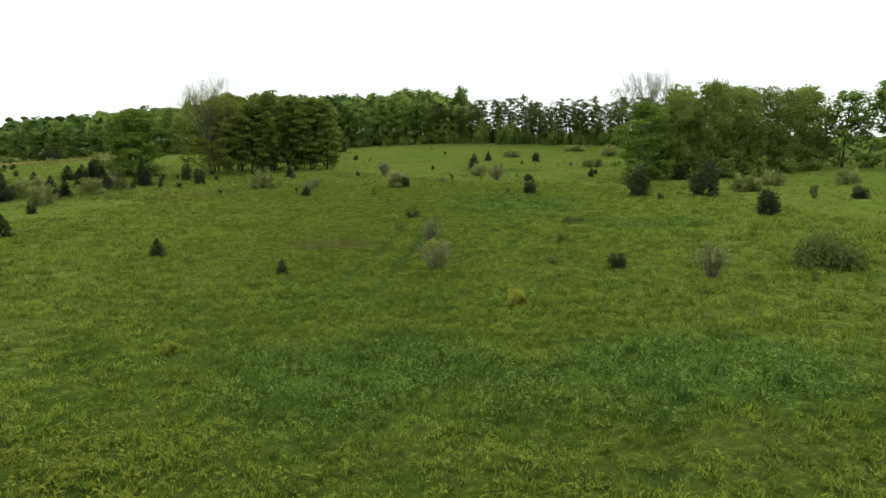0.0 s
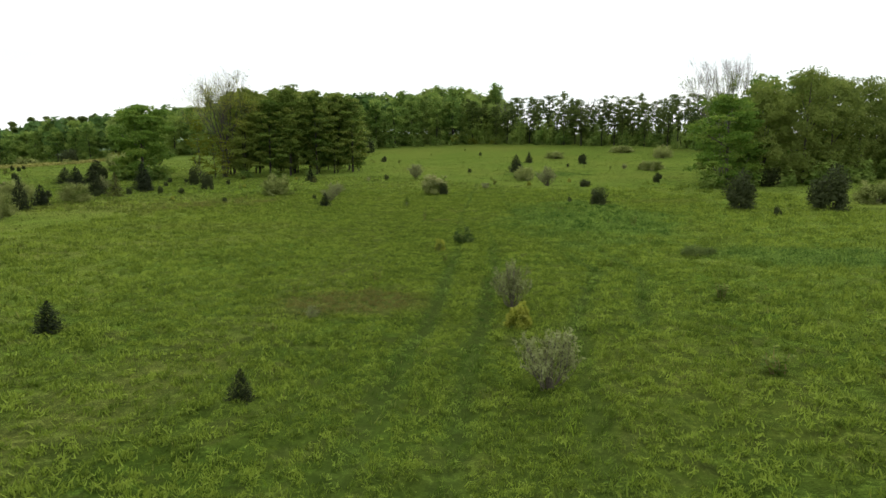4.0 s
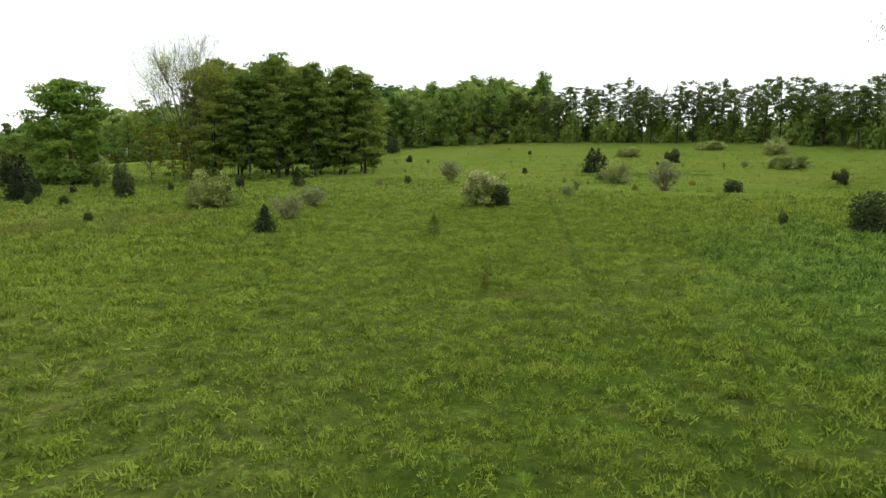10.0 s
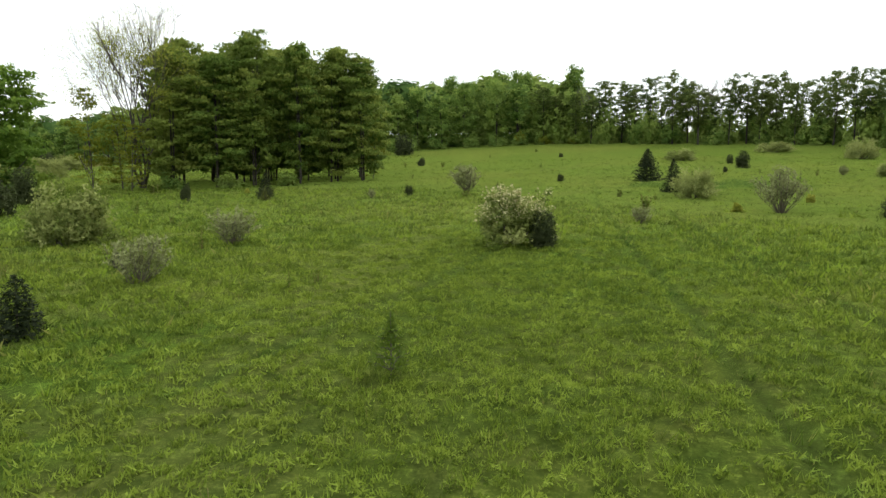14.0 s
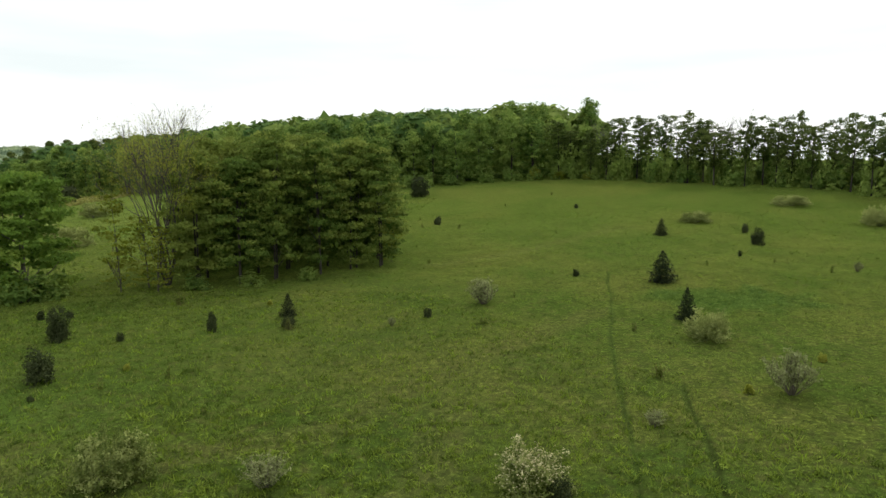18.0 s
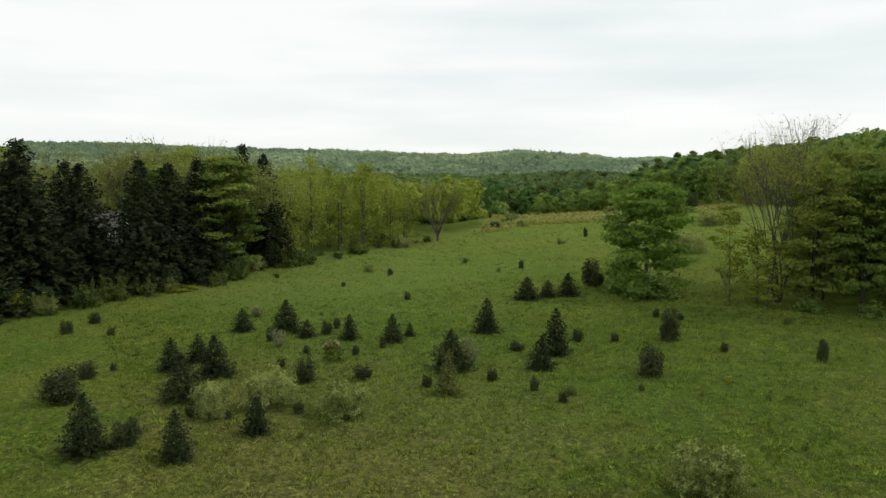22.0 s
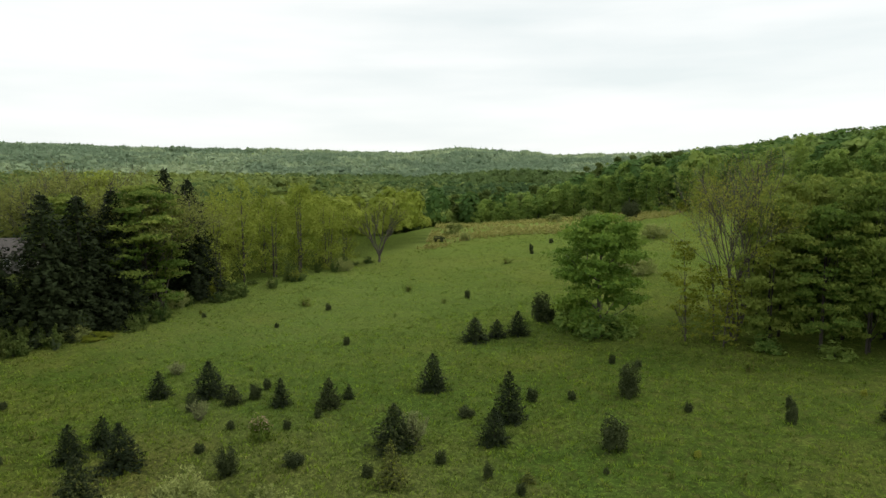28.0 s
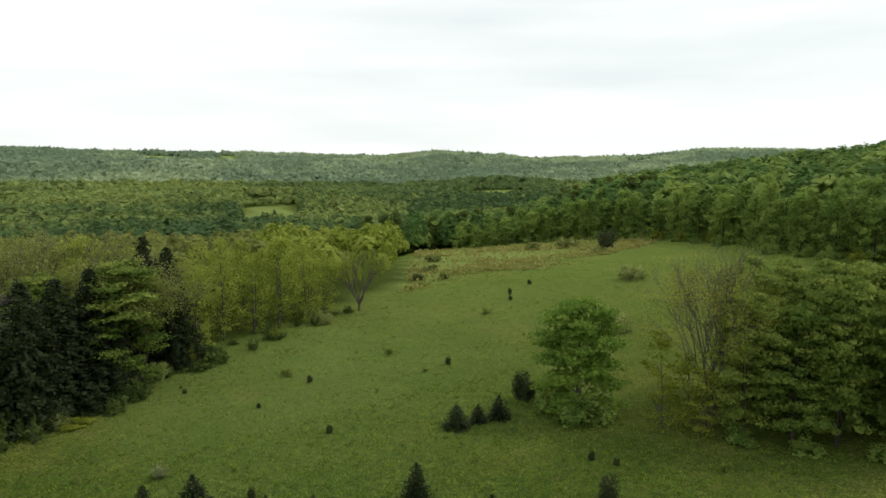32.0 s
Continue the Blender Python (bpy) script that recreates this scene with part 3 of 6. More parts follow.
def ridge_pine(name, rng, h=14.0, w=6.0, limbs=9, mat=None, bark=None, low=0.3):
    """A tall pine with a visible trunk and flat sprays on scattered limbs."""
    ob = empty(name)
    lean = rng.normal(0, 0.03 * h, 2)
    part("trunk", mesh_from("trunk", *tube([(0, 0, -0.3), (lean[0] * 0.4, lean[1] * 0.4, h * 0.5), (lean[0], lean[1], h * 0.96)], [0.16, 0.11, 0.03], 6), bark, flat=False), ob)
    cs, ns, tones = [], [], []
    sprays = limbs * 4
    for k in range(sprays):
        z = low + (0.97 - low) * ((k + rng.uniform(0, 1)) / sprays) ** 0.9
        reach = w / 2 * (0.45 + 0.65 * math.sin(math.pi * min(1.0, (1.02 - z) / (1 - low) + 0.12))) * rng.uniform(0.45, 1.1)
        a = k * 2.4 + rng.normal(0, 0.5)
        foot = np.array([lean[0] * z, lean[1] * z, h * (z - 0.03)])
        end = foot + np.array([math.cos(a) * reach, math.sin(a) * reach, 0.22 * reach + rng.normal(0, 0.2)])
        if k % 4 == 0:
            part("limb", mesh_from("limb", *tube(bent(rng, foot, end, 4, 0.05), np.linspace(0.05, 0.012, 4), 4), bark), ob)
        for j in range(4):
            c = foot + (end - foot) * rng.uniform(0.35, 1.05) + rng.normal(0, 0.18, 3)
            m = 17
            cs.append(c + unit(rng.normal(size=(m, 3))) * rng.uniform(0.2, 1, (m, 1)) * np.array([0.75, 0.75, 0.30]))
            ns.append(rng.normal(0, 0.6, (m, 3)) + [0, 0, 0.8])
            tones.append(np.full(m, rng.uniform(0, 1)))
    c = np.concatenate(cs)
    v, f = leaf_tris(rng, c, np.concatenate(ns), 0.20, 0.9)
    part("crown", mesh_from("crown", v, f, mat, np.repeat(np.concatenate(tones), 3)), ob)
    return ob, h, w


def conifer(name, rng, h=3.0, w=1.8, tiers=13, per=26, leaf=0.17, mat=None, tip=None, bare=0.04, droop=0.35, ragged=0.25, power=0.9):
    """A spruce: straight trunk and whorls of drooping sprays, ragged at the edge."""
    ob = empty(name)
    part("trunk", mesh_from("trunk", *tube([(0, 0, -0.2), (0, 0, h * 0.5), (0, 0, h)], [h * 0.017, h * 0.011, h * 0.002], 6), MAT_DARKBARK, flat=False), ob)
    cs, ns = [], []
    for t in range(tiers):
        f = t / (tiers - 1)
        z = h * (bare + (0.97 - bare) * f)
        reach = w / 2 * ((1 - f) ** power) + 0.03 * h * (1 - f) + 0.02 * h
        arms = max(5, int(11 * (1 - f) + 5))
        a0 = rng.uniform(0, 6.3)
        for k in range(arms):
            a = a0 + k * 2 * np.pi / arms + rng.normal(0, 0.12)
            r = reach * rng.uniform(1 - ragged, 1 + ragged * 0.5)
            m = max(3, int(per * (0.35 + 0.65 * (1 - f)) / 3))
            s = rng.uniform(0.15, 1, m) ** 0.7
            cs.append(np.stack([np.cos(a) * r * s, np.sin(a) * r * s, z - droop * r * s * s * 0.8 + rng.normal(0, 0.008 * h, m)], 1) + rng.normal(0, 0.02 * w, (m, 3)))
            ns.append(np.tile([np.cos(a) * 0.5, np.sin(a) * 0.5, 0.9], (m, 1)) + rng.normal(0, 0.45, (m, 3)))
    c, nn = np.concatenate(cs), np.concatenate(ns)
    v, f = leaf_tris(rng, c, nn, leaf, 0.8, 0.25)
    part("crown", mesh_from("crown", v, f, mat, np.repeat(rng.uniform(0, 1, len(c)), 3)), ob)
    if tip is not None:
        sel = np.hypot(c[:, 0], c[:, 1]) > 0.3 * w * (1 - c[:, 2] / h)
        sel &= rng.uniform(0, 1, len(c)) < 0.4
        v, f = leaf_tris(rng, c[sel] + [0, 0, 0.02], nn[sel], leaf * 0.8, 0.8)
        tagged(part("new_growth", mesh_from("new_growth", v, f, tip, np.repeat(rng.uniform(0, 1, sel.sum()), 3)), ob, "pale fresh tips"), kind="stuff")
    return ob, h, w


def dome_bush(name, rng, h=2.0, w=2.4, clumps=34, per=42, leaf=0.10, mat=None, stems=8, bark=None, flower=None, spiky=0.0, base=0.1, squat=1.0, rise=None, inner=0, feather=0.0):
    """A rounded bush: stems from the base, leaf clumps on an uneven dome."""
    ob = empty(name)
    ang = rng.uniform(0, 2 * np.pi, clumps)
    el = np.arcsin(rng.uniform(0.0, 1, clumps))
    rr = rng.uniform(0.62, 1.0, clumps) * (1 + 0.15 * np.sin(3 * ang + rng.uniform(0, 6)))
    cc = np.stack([np.cos(ang) * np.cos(el) ** 0.5 * rr * w * 0.40, np.sin(ang) * np.cos(el) ** 0.5 * rr * w * 0.40, h * (base + (0.86 - base) * np.sin(el) ** squat * rr)], 1)
    for k in range(stems):
        q = cc[rng.integers(clumps)]
        part("stem", mesh_from("stem", *tube(bent(rng, (rng.normal(0, 0.03), rng.normal(0, 0.03), -0.12), q), np.linspace(0.014 * h, 0.004, 4), 5), bark, flat=False), ob)
    g = unit(rng.normal(size=(clumps, per, 3))) * rng.uniform(0.2, 1, (clumps, per, 1)) ** 0.5
    cr = w * 0.16 * rng.uniform(0.7, 1.25, clumps)
    pts = cc[:, None] + g * cr[:, None, None] * np.array([1, 1, 0.85 + spiky])
    if feather:
        # short rising sprays from each clump
        d = unit(unit(cc)[:, None] * 0.8 + np.array([0, 0, 0.55]) + 0.45 * rng.normal(size=(clumps, 7, 3)))
        which = rng.integers(0, 7, (clumps, per))
        run = rng.uniform(0, 1, (clumps, per, 1)) * feather * h
        pts = cc[:, None] * 0.86 + d[np.arange(clumps)[:, None], which] * run + rng.normal(0, 0.018 * w, (clumps, per, 3))
        pts[..., 2] = np.where(pts[..., 2] > h * 1.04, h * rng.uniform(0.8, 1.04, pts.shape[:2]), pts[..., 2])
    pts[..., :2] *= w / 2 / np.percentile(np.hypot(pts[..., 0], pts[..., 1]), 97)
    pts[..., 2] = np.maximum(pts[..., 2], 0.02) * h / np.percentile(pts[..., 2], 98.5)
    nrm = g + 0.5 * unit(cc)[:, None] + np.array([0, 0, 0.3]) + 0.5 * rng.normal(size=g.shape)
    v, f = leaf_tris(rng, pts.reshape(-1, 3), nrm.reshape(-1, 3), leaf, 0.9, rise=rise)
    tone = np.repeat(np.repeat(rng.uniform(0, 1, clumps), per), 3)
    # Core leaves at tone 0 paint the bush's shaded middle into its colour.
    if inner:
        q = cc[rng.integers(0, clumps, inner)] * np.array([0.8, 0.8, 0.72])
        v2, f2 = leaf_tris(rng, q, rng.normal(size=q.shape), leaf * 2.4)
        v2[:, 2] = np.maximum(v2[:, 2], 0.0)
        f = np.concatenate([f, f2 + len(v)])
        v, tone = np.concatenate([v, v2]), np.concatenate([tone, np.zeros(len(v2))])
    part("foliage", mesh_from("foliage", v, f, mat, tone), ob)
    if flower is not None:
        k = clumps * per
        pick = rng.integers(0, clumps * per, k)
        p = pts.reshape(-1, 3)[pick] + unit(cc)[pick // per] * 0.05 * w
        keep = (p[:, 2] > 0.6 * h + 0.22 * h * rng.uniform(-1, 1, len(p))) & (rng.uniform(0, 1, len(p)) < 0.8)
        v, f = leaf_tris(rng, p[keep], unit(p[keep]) + rng.normal(0, 0.5, (keep.sum(), 3)), leaf * 0.6, 1.0, rise=0.7)
        part("blossom", mesh_from("blossom", v, f, flower, np.repeat(rng.uniform(0, 1, keep.sum()), 3)), ob, "cream spring blossom")
    return ob, h, w


def wand_bush(name, rng, h=1.7, w=1.6, wands=70, leaf=0.035, mat=None, bark=None, leaves=9):
    """A thin, nearly bare bush: many fine upright wands with few small leaves."""
    ob = empty(name)
    cs = []
    for k in range(wands):
        a, s = rng.uniform(0, 2 * np.pi), rng.uniform(0, 1) ** 0.6
        top = np.array([np.cos(a) * s * w / 2, np.sin(a) * s * w / 2, h * (1 - 0.3 * s * s) * rng.uniform(0.6, 1.0)])
        p = bent(rng, (np.cos(a) * s * 0.05 * w, np.sin(a) * s * 0.05 * w, -0.05), top, 4, 0.05)
        pieces = [tube(p, np.linspace(0.007 * h, 0.002 * h, 4), 3)]
        for q in range(5):
            b = p[1] + (p[3] - p[1]) * rng.uniform(0, 0.9)
            tipp = b + np.array([rng.normal(0, 0.09 * w), rng.normal(0, 0.09 * w), h * rng.uniform(0.10, 0.26)])
            tipp[2] = min(tipp[2], h * 1.02)
            pieces.append(tube([b, (b + tipp) / 2 + rng.normal(0, 0.01 * h, 3), tipp], [0.0032 * h, 0.0024 * h, 0.0012 * h], 3))
            cs.append(b + (tipp - b) * rng.uniform(0.2, 1, (leaves // 3, 1)) + rng.normal(0, 0.015 * h, (leaves // 3, 3)))
        part("stem", mesh_from("stem", *joined(pieces), bark), ob)
    c = np.concatenate(cs)
    v, f = leaf_tris(rng, c, rng.normal(size=c.shape), leaf, 0.5, rise=0.6)
    part("foliage", mesh_from("foliage", v, f, mat, np.repeat(rng.uniform(0, 1, len(c)), 3)), ob)
    return ob, h, w


def weed(name, rng, h=0.8, w=0.5, stems=7, mat=None, leaf=0.06, leaves=16):
    """A clump of upright leafy weeds."""
    ob = empty(name)
    cs, ns = [], []
    for k in range(stems):
        a, s = rng.uniform(0, 6.3), rng.uniform(0, 1) ** 0.5
        p = bent(rng, (np.cos(a) * s * w * 0.2, np.sin(a) * s * w * 0.2, -0.05), (np.cos(a) * s * w * 0.45, np.sin(a) * s * w * 0.45, h * rng.uniform(0.6, 1)), 4, 0.04)
        part("stem", mesh_from("stem", *tube(p, np.linspace(0.012, 0.005, 4), 3), MAT_STRAW), ob)
        t = rng.uniform(0.15, 1, leaves)
        c = np.stack([np.interp(t, np.linspace(0, 1, 4), p[:, i]) for i in range(3)], 1) + rng.normal(0, 0.05 * w + 0.02, (leaves, 3))
        c[:, 2] = np.maximum(c[:, 2], 0.03)
        cs.append(c)
        ns.append(rng.normal(0, 0.6, (leaves, 3)) + [0, 0, 0.9])
    c = np.concatenate(cs)
    v, f = leaf_tris(rng, c, np.concatenate(ns), leaf, 0.8, 0.2)
    part("foliage", mesh_from("foliage", v, f, mat, np.repeat(rng.uniform(0, 1, len(c)), 3)), ob)
    return ob, h, w


def sapling_pine(name, rng, h=1.3, w=0.9):
    """A young pine with a bare leader and open whorls of long needles."""
    ob = empty(name)
    part("trunk", mesh_from("trunk", *tube([(0, 0, -0.15), (0, 0, h * 0.6), (0.01, 0, h)], [0.022, 0.014, 0.006], 6), MAT_BARK, flat=False), ob)
    cs, ns = [], []
    for t, z in enumerate((0.1, 0.24, 0.4, 0.54, 0.68)):
        for k in range(7):
            a = k * 0.9 + t * 0.5 + rng.normal(0, 0.15)
            r = w / 2 * (1.05 - z) * rng.uniform(0.75, 1.15)
            tipp = np.array([np.cos(a) * r, np.sin(a) * r, h * z + 0.45 * r])
            part("branch", mesh_from("branch", *tube([(0, 0, h * z), tipp * [0.5, 0.5, 1] - [0, 0, 0.15 * r], tipp], [0.010, 0.007, 0.003], 4), MAT_BARK), ob)
            m = 10
            s = rng.uniform(0.35, 1.05, (m, 1))
            cs.append(np.array([0, 0, h * z]) * (1 - s) + tipp * s + rng.normal(0, 0.035, (m, 3)))
            ns.append(rng.normal(0, 1, (m, 3)))
    c = np.concatenate(cs + [np.stack([rng.normal(0, 0.03, 60), rng.normal(0, 0.03, 60), rng.uniform(0.6, 1, 60) * h], 1)])
    v, f = leaf_tris(rng, c, np.concatenate(ns + [rng.normal(0, 1, (60, 3))]), 0.085, 0.3)
    part("needles", mesh_from("needles", v, f, MAT_WEED, np.repeat(rng.uniform(0, 0.6, len(c)), 3)), ob)
    return ob, h, w


def branching(rng, start, direction, length, radius, depth, out, tips, spread=0.5, up=0.25, taper=0.55):
    """Bare limbs that fork again and again."""
    end = start + direction * length
    out.append(tube(bent(rng, start, end, 4, 0.04), np.linspace(radius, radius * 0.6, 4), 5 if radius > 0.03 else 3))
    tips.append(end)
    if depth == 0:
        return
    for k in range(3 if depth > 1 else 4):
        d = unit(direction + rng.normal(0, spread, 3) + [0, 0, up])
        branching(rng, start + (end - start) * rng.uniform(0.55, 1.0), d, length * rng.uniform(0.55, 0.8), radius * taper, depth - 1, out, tips, spread, up, taper)


def open_tree(name, rng, h=18.0, w=9.0, stems=6, mat=None, bark=None, leaves=2200, leaf=0.16, low=0.35, fork=0.3, depth=4, radius=0.16, trunk=0.0, high=1.0, spread=0.26, splay=0.33, taper=0.55, bare_top=0.0):
    """A nearly bare, many-stemmed tree with thin leaf."""
    ob = empty(name)
    alltips = []
    foot = np.array([0, 0, trunk])
    if trunk:
        part("trunk", mesh_from("trunk", *tube([(0, 0, -0.3), (0, 0, trunk * 0.5), (0, 0, trunk + 0.2)], [radius * 1.9, radius * 1.5, radius * 1.3], 8), bark, flat=False), ob)
    for s in range(stems):
        a = s * 2 * np.pi / stems + rng.normal(0, 0.3)
        lean = fork * rng.uniform(0.5, 1.3)
        out, tips = [], []
        d = unit(np.array([np.cos(a) * lean, np.sin(a) * lean, 1.0]))
        branching(rng, foot + [np.cos(a) * 0.15, np.sin(a) * 0.15, -0.25 if not trunk else -0.1], d, h * 0.42, radius * rng.uniform(0.7, 1.1), depth, out, tips, splay, 0.18 + (0.33 - splay), taper)
        v, f = joined(out)
        v[:, 2] = np.minimum(v[:, 2], h * (0.96 + 0.04 * np.sin(v[:, 0] * 3)))
        part("limb", mesh_from("limb", v, f, bark, flat=False), ob)
        alltips += tips
    tips = np.array(alltips)
    tips = tips[(tips[:, 2] > low * h) & (tips[:, 2] < high * h * (1 - 0.35 * rng.uniform(0, 1, len(tips)) ** 1.5))]
    if leaves:
        c = tips[rng.integers(0, len(tips), leaves)] + rng.normal(0, spread, (leaves, 3))
        c = c[rng.uniform(0, 1, leaves) > bare_top * smooth(0.45, 0.85, c[:, 2] / h)]
        v, f = leaf_tris(rng, c, rng.normal(size=c.shape) + [0, 0, 0.5], leaf, 0.9)
        part("crown", mesh_from("crown", v, f, mat, np.repeat(rng.uniform(0, 1, len(c)), 3)), ob)
    return ob, h, w


# ---- placing plants ----
BUILD = {
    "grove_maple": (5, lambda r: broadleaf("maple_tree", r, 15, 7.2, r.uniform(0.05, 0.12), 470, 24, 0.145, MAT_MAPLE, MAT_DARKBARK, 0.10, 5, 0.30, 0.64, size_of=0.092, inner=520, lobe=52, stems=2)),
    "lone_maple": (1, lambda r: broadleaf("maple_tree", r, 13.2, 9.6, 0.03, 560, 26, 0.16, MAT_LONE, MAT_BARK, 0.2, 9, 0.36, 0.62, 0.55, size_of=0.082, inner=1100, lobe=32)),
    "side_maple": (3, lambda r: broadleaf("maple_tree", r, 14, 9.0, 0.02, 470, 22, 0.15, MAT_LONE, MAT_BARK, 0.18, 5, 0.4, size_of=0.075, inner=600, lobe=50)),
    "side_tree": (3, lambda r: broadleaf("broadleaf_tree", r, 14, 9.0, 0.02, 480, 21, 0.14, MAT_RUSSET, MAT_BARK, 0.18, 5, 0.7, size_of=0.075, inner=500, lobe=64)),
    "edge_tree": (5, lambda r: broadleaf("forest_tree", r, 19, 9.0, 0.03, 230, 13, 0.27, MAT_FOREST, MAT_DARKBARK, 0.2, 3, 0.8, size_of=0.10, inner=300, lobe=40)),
    "line_tree": (7, lambda r: ridge_pine("pine_tree", r, 14, 6.0, 9, MAT_PINE, MAT_DARKBARK, r.uniform(0.22, 0.42))),
    "thin_maple": (3, lambda r: broadleaf("young_maple", r, 9, 3.6, 0.06, 110, 13, 0.11, MAT_GOLD, MAT_BARK, 0.05, 10, 0.3, 0.5, 0.1, size_of=0.12, lobe=60)),
    "spring_tree": (4, lambda r: broadleaf("young_tree", r, 15, 6.8, 0.05, 200, 17, 0.15, MAT_SPRING, MAT_BARK, 0.10, 9, 0.9, 0.5, 0.25, stems=3, size_of=0.11, inner=0, lobe=70)),
    "row_tree": (3, lambda r: broadleaf("pine_tree", r, 20, 8.5, 0.04, 170, 14, 0.38, MAT_PINE, MAT_DARKBARK, 0.22, 2, 0.55, size_of=0.1, inner=300)),
    "big_spruce": (3, lambda r: conifer("spruce_tree", r, 17, 7.4, 36, 120, 0.21, MAT_SPRUCE, None, 0.01, 0.3, 0.4, 0.62)),
    "spruce": (4, lambda r: conifer("spruce", r, 3.0, 2.4, 14, 105, 0.076, MAT_SPRUCE, MAT_YOUNG if len(MADE["spruce"]) == 3 else None, 0.02, -0.15, 0.4, 0.62)),
    "young_spruce": (2, lambda r: conifer("young_spruce", r, 2.4, 1.8, 14, 60, 0.065, MAT_YOUNG, MAT_GOLD, 0.02, -0.1, 0.35, 0.7)),
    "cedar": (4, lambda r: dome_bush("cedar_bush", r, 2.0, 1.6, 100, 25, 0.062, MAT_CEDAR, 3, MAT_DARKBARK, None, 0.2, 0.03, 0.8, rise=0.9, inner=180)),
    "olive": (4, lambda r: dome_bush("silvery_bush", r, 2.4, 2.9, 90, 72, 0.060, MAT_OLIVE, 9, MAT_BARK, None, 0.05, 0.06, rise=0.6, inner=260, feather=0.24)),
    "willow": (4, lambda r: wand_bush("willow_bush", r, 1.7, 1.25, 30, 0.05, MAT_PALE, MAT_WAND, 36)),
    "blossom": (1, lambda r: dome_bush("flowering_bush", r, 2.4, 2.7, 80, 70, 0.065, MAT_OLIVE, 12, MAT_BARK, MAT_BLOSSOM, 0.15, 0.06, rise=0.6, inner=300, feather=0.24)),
    "cherry": (1, lambda r: dome_bush("flowering_bush", r, 1.7, 1.5, 30, 44, 0.075, MAT_WEED, 7, MAT_BARK, MAT_PINK, 0.6, 0.1)),
    "bramble": (2, lambda r: dome_bush("bramble_patch", r, 1.0, 3.2, 60, 50, 0.075, MAT_PINE, 10, MAT_BARK, None, 0.1, 0.05, inner=150)),
    "goldbush": (2, lambda r: dome_bush("goldenrod_clump", r, 0.7, 0.7, 30, 50, 0.05, MAT_COTTON, 9, MAT_WEED, None, 0.3, 0.1, rise=0.9)),
    "weed": (4, lambda r: weed("tall_weed", r, 0.8, 0.5, 7, MAT_WEED)),
    "stalk": (2, lambda r: weed("weed_stalk", r, 0.6, 0.25, 3, MAT_WEED, 0.04, 8)),
    "sapling": (2, lambda r: sapling_pine("pine_sapling", r)),
    "shrub": (4, lambda r: dome_bush("green_shrub", r, 2.6, 3.0, 26, 20, 0.16, MAT_FOREST, 4, MAT_DARKBARK, None, 0.4, 0.05, inner=70)),
    "dark_shrub": (3, lambda r: dome_bush("thicket_bush", r, 2.0, 2.8, 30, 24, 0.11, MAT_PINE, 5, MAT_DARKBARK, None, 0.5, 0.05, inner=90, feather=0.2)),
    "spring_shrub": (2, lambda r: dome_bush("leafy_shrub", r, 2.4, 2.4, 34, 34, 0.12, MAT_GOLD, 6, MAT_BARK, None, 0.6, 0.05)),
    "budding_tree": (3, lambda r: open_tree("budding_tree", r, 17, 7, 5, MAT_BUD, MAT_BARK, 6000, 0.12, 0.12, 0.25, 3, 0.10, taper=0.62, spread=0.45, high=0.92)),
    "bare_tree": (2, lambda r: open_tree("bare_tree", r, 15, 5, 3, None, MAT_TWIG, 0, 0.1, 0.3, 0.2, 3, 0.10, taper=0.62)),
}
LABEL = {
    "grove_maple": ("dense green maple tree in a tight meadow grove", "tree", "maples of the grove"),
    "lone_maple": ("spreading green maple standing alone in the meadow", "tree", ""),
    "side_maple": ("bright yellow-green maple at the meadow's edge", "tree", "trees of the roadside copse"),
    "side_tree": ("olive-green leafy tree in a mixed copse", "tree", "trees of the roadside copse"),
    "edge_tree": ("dark green forest tree at the foot of the hill", "tree", "trees along the forest edge"),
    "line_tree": ("thin tall pine with open crown on the ridge", "tree", "pines along the ridge"),
    "thin_maple": ("slender young maple with sparse pale leaves", "tree", ""),
    "spring_tree": ("slim yellow-green tree in fresh spring leaf", "tree", "young trees at the wood's edge"),
    "row_tree": ("dark pine in a row behind the field", "tree", "pines behind the field"),
    "big_spruce": ("tall blackish spruce at the field's edge", "tree", "tall spruces"),
    "spruce": ("small dark green spruce growing in the grass", "conifer", "small spruces in the meadow"),
    "young_spruce": ("young spruce with pale yellow-green new shoots", "conifer", ""),
    "cedar": ("dense dark cedar bush in the meadow grass", "bush", "cedar bushes in the meadow"),
    "olive": ("rounded silvery green bush in the meadow", "bush", "silvery bushes"),
    "willow": ("pale, nearly bare bush of thin upright twigs", "bush", "bare twiggy bushes"),
    "blossom": ("large bush covered in cream blossom", "bush", ""),
    "cherry": ("small bush with pinkish blossom on top", "bush", ""),
    "bramble": ("low sprawling heap of dark green brambles", "bush", ""),
    "goldbush": ("bright yellow-green clump of leafy stems", "plant", ""),
    "weed": ("clump of tall green weeds in the grass", "plant", "tall weeds"),
    "stalk": ("few thin upright weed stalks", "plant", "weed stalks"),
    "sapling": ("young pine sapling with an open whorled crown", "conifer", ""),
    "shrub": ("leafy dark green shrub under the trees", "bush", "shrubs at the wood's edge"),
    "dark_shrub": ("dark green thicket bush at the foot of the trees", "bush", "thicket along the field's edge"),
    "spring_shrub": ("yellow-green shrub at the wood's edge", "bush", "shrubs at the wood's edge"),
    "budding_tree": ("tall tan tree with thin budding branches", "tree", "budding trees of the wood"),
    "bare_tree": ("leafless grey tree among the pines", "tree", "leafless trees"),
}
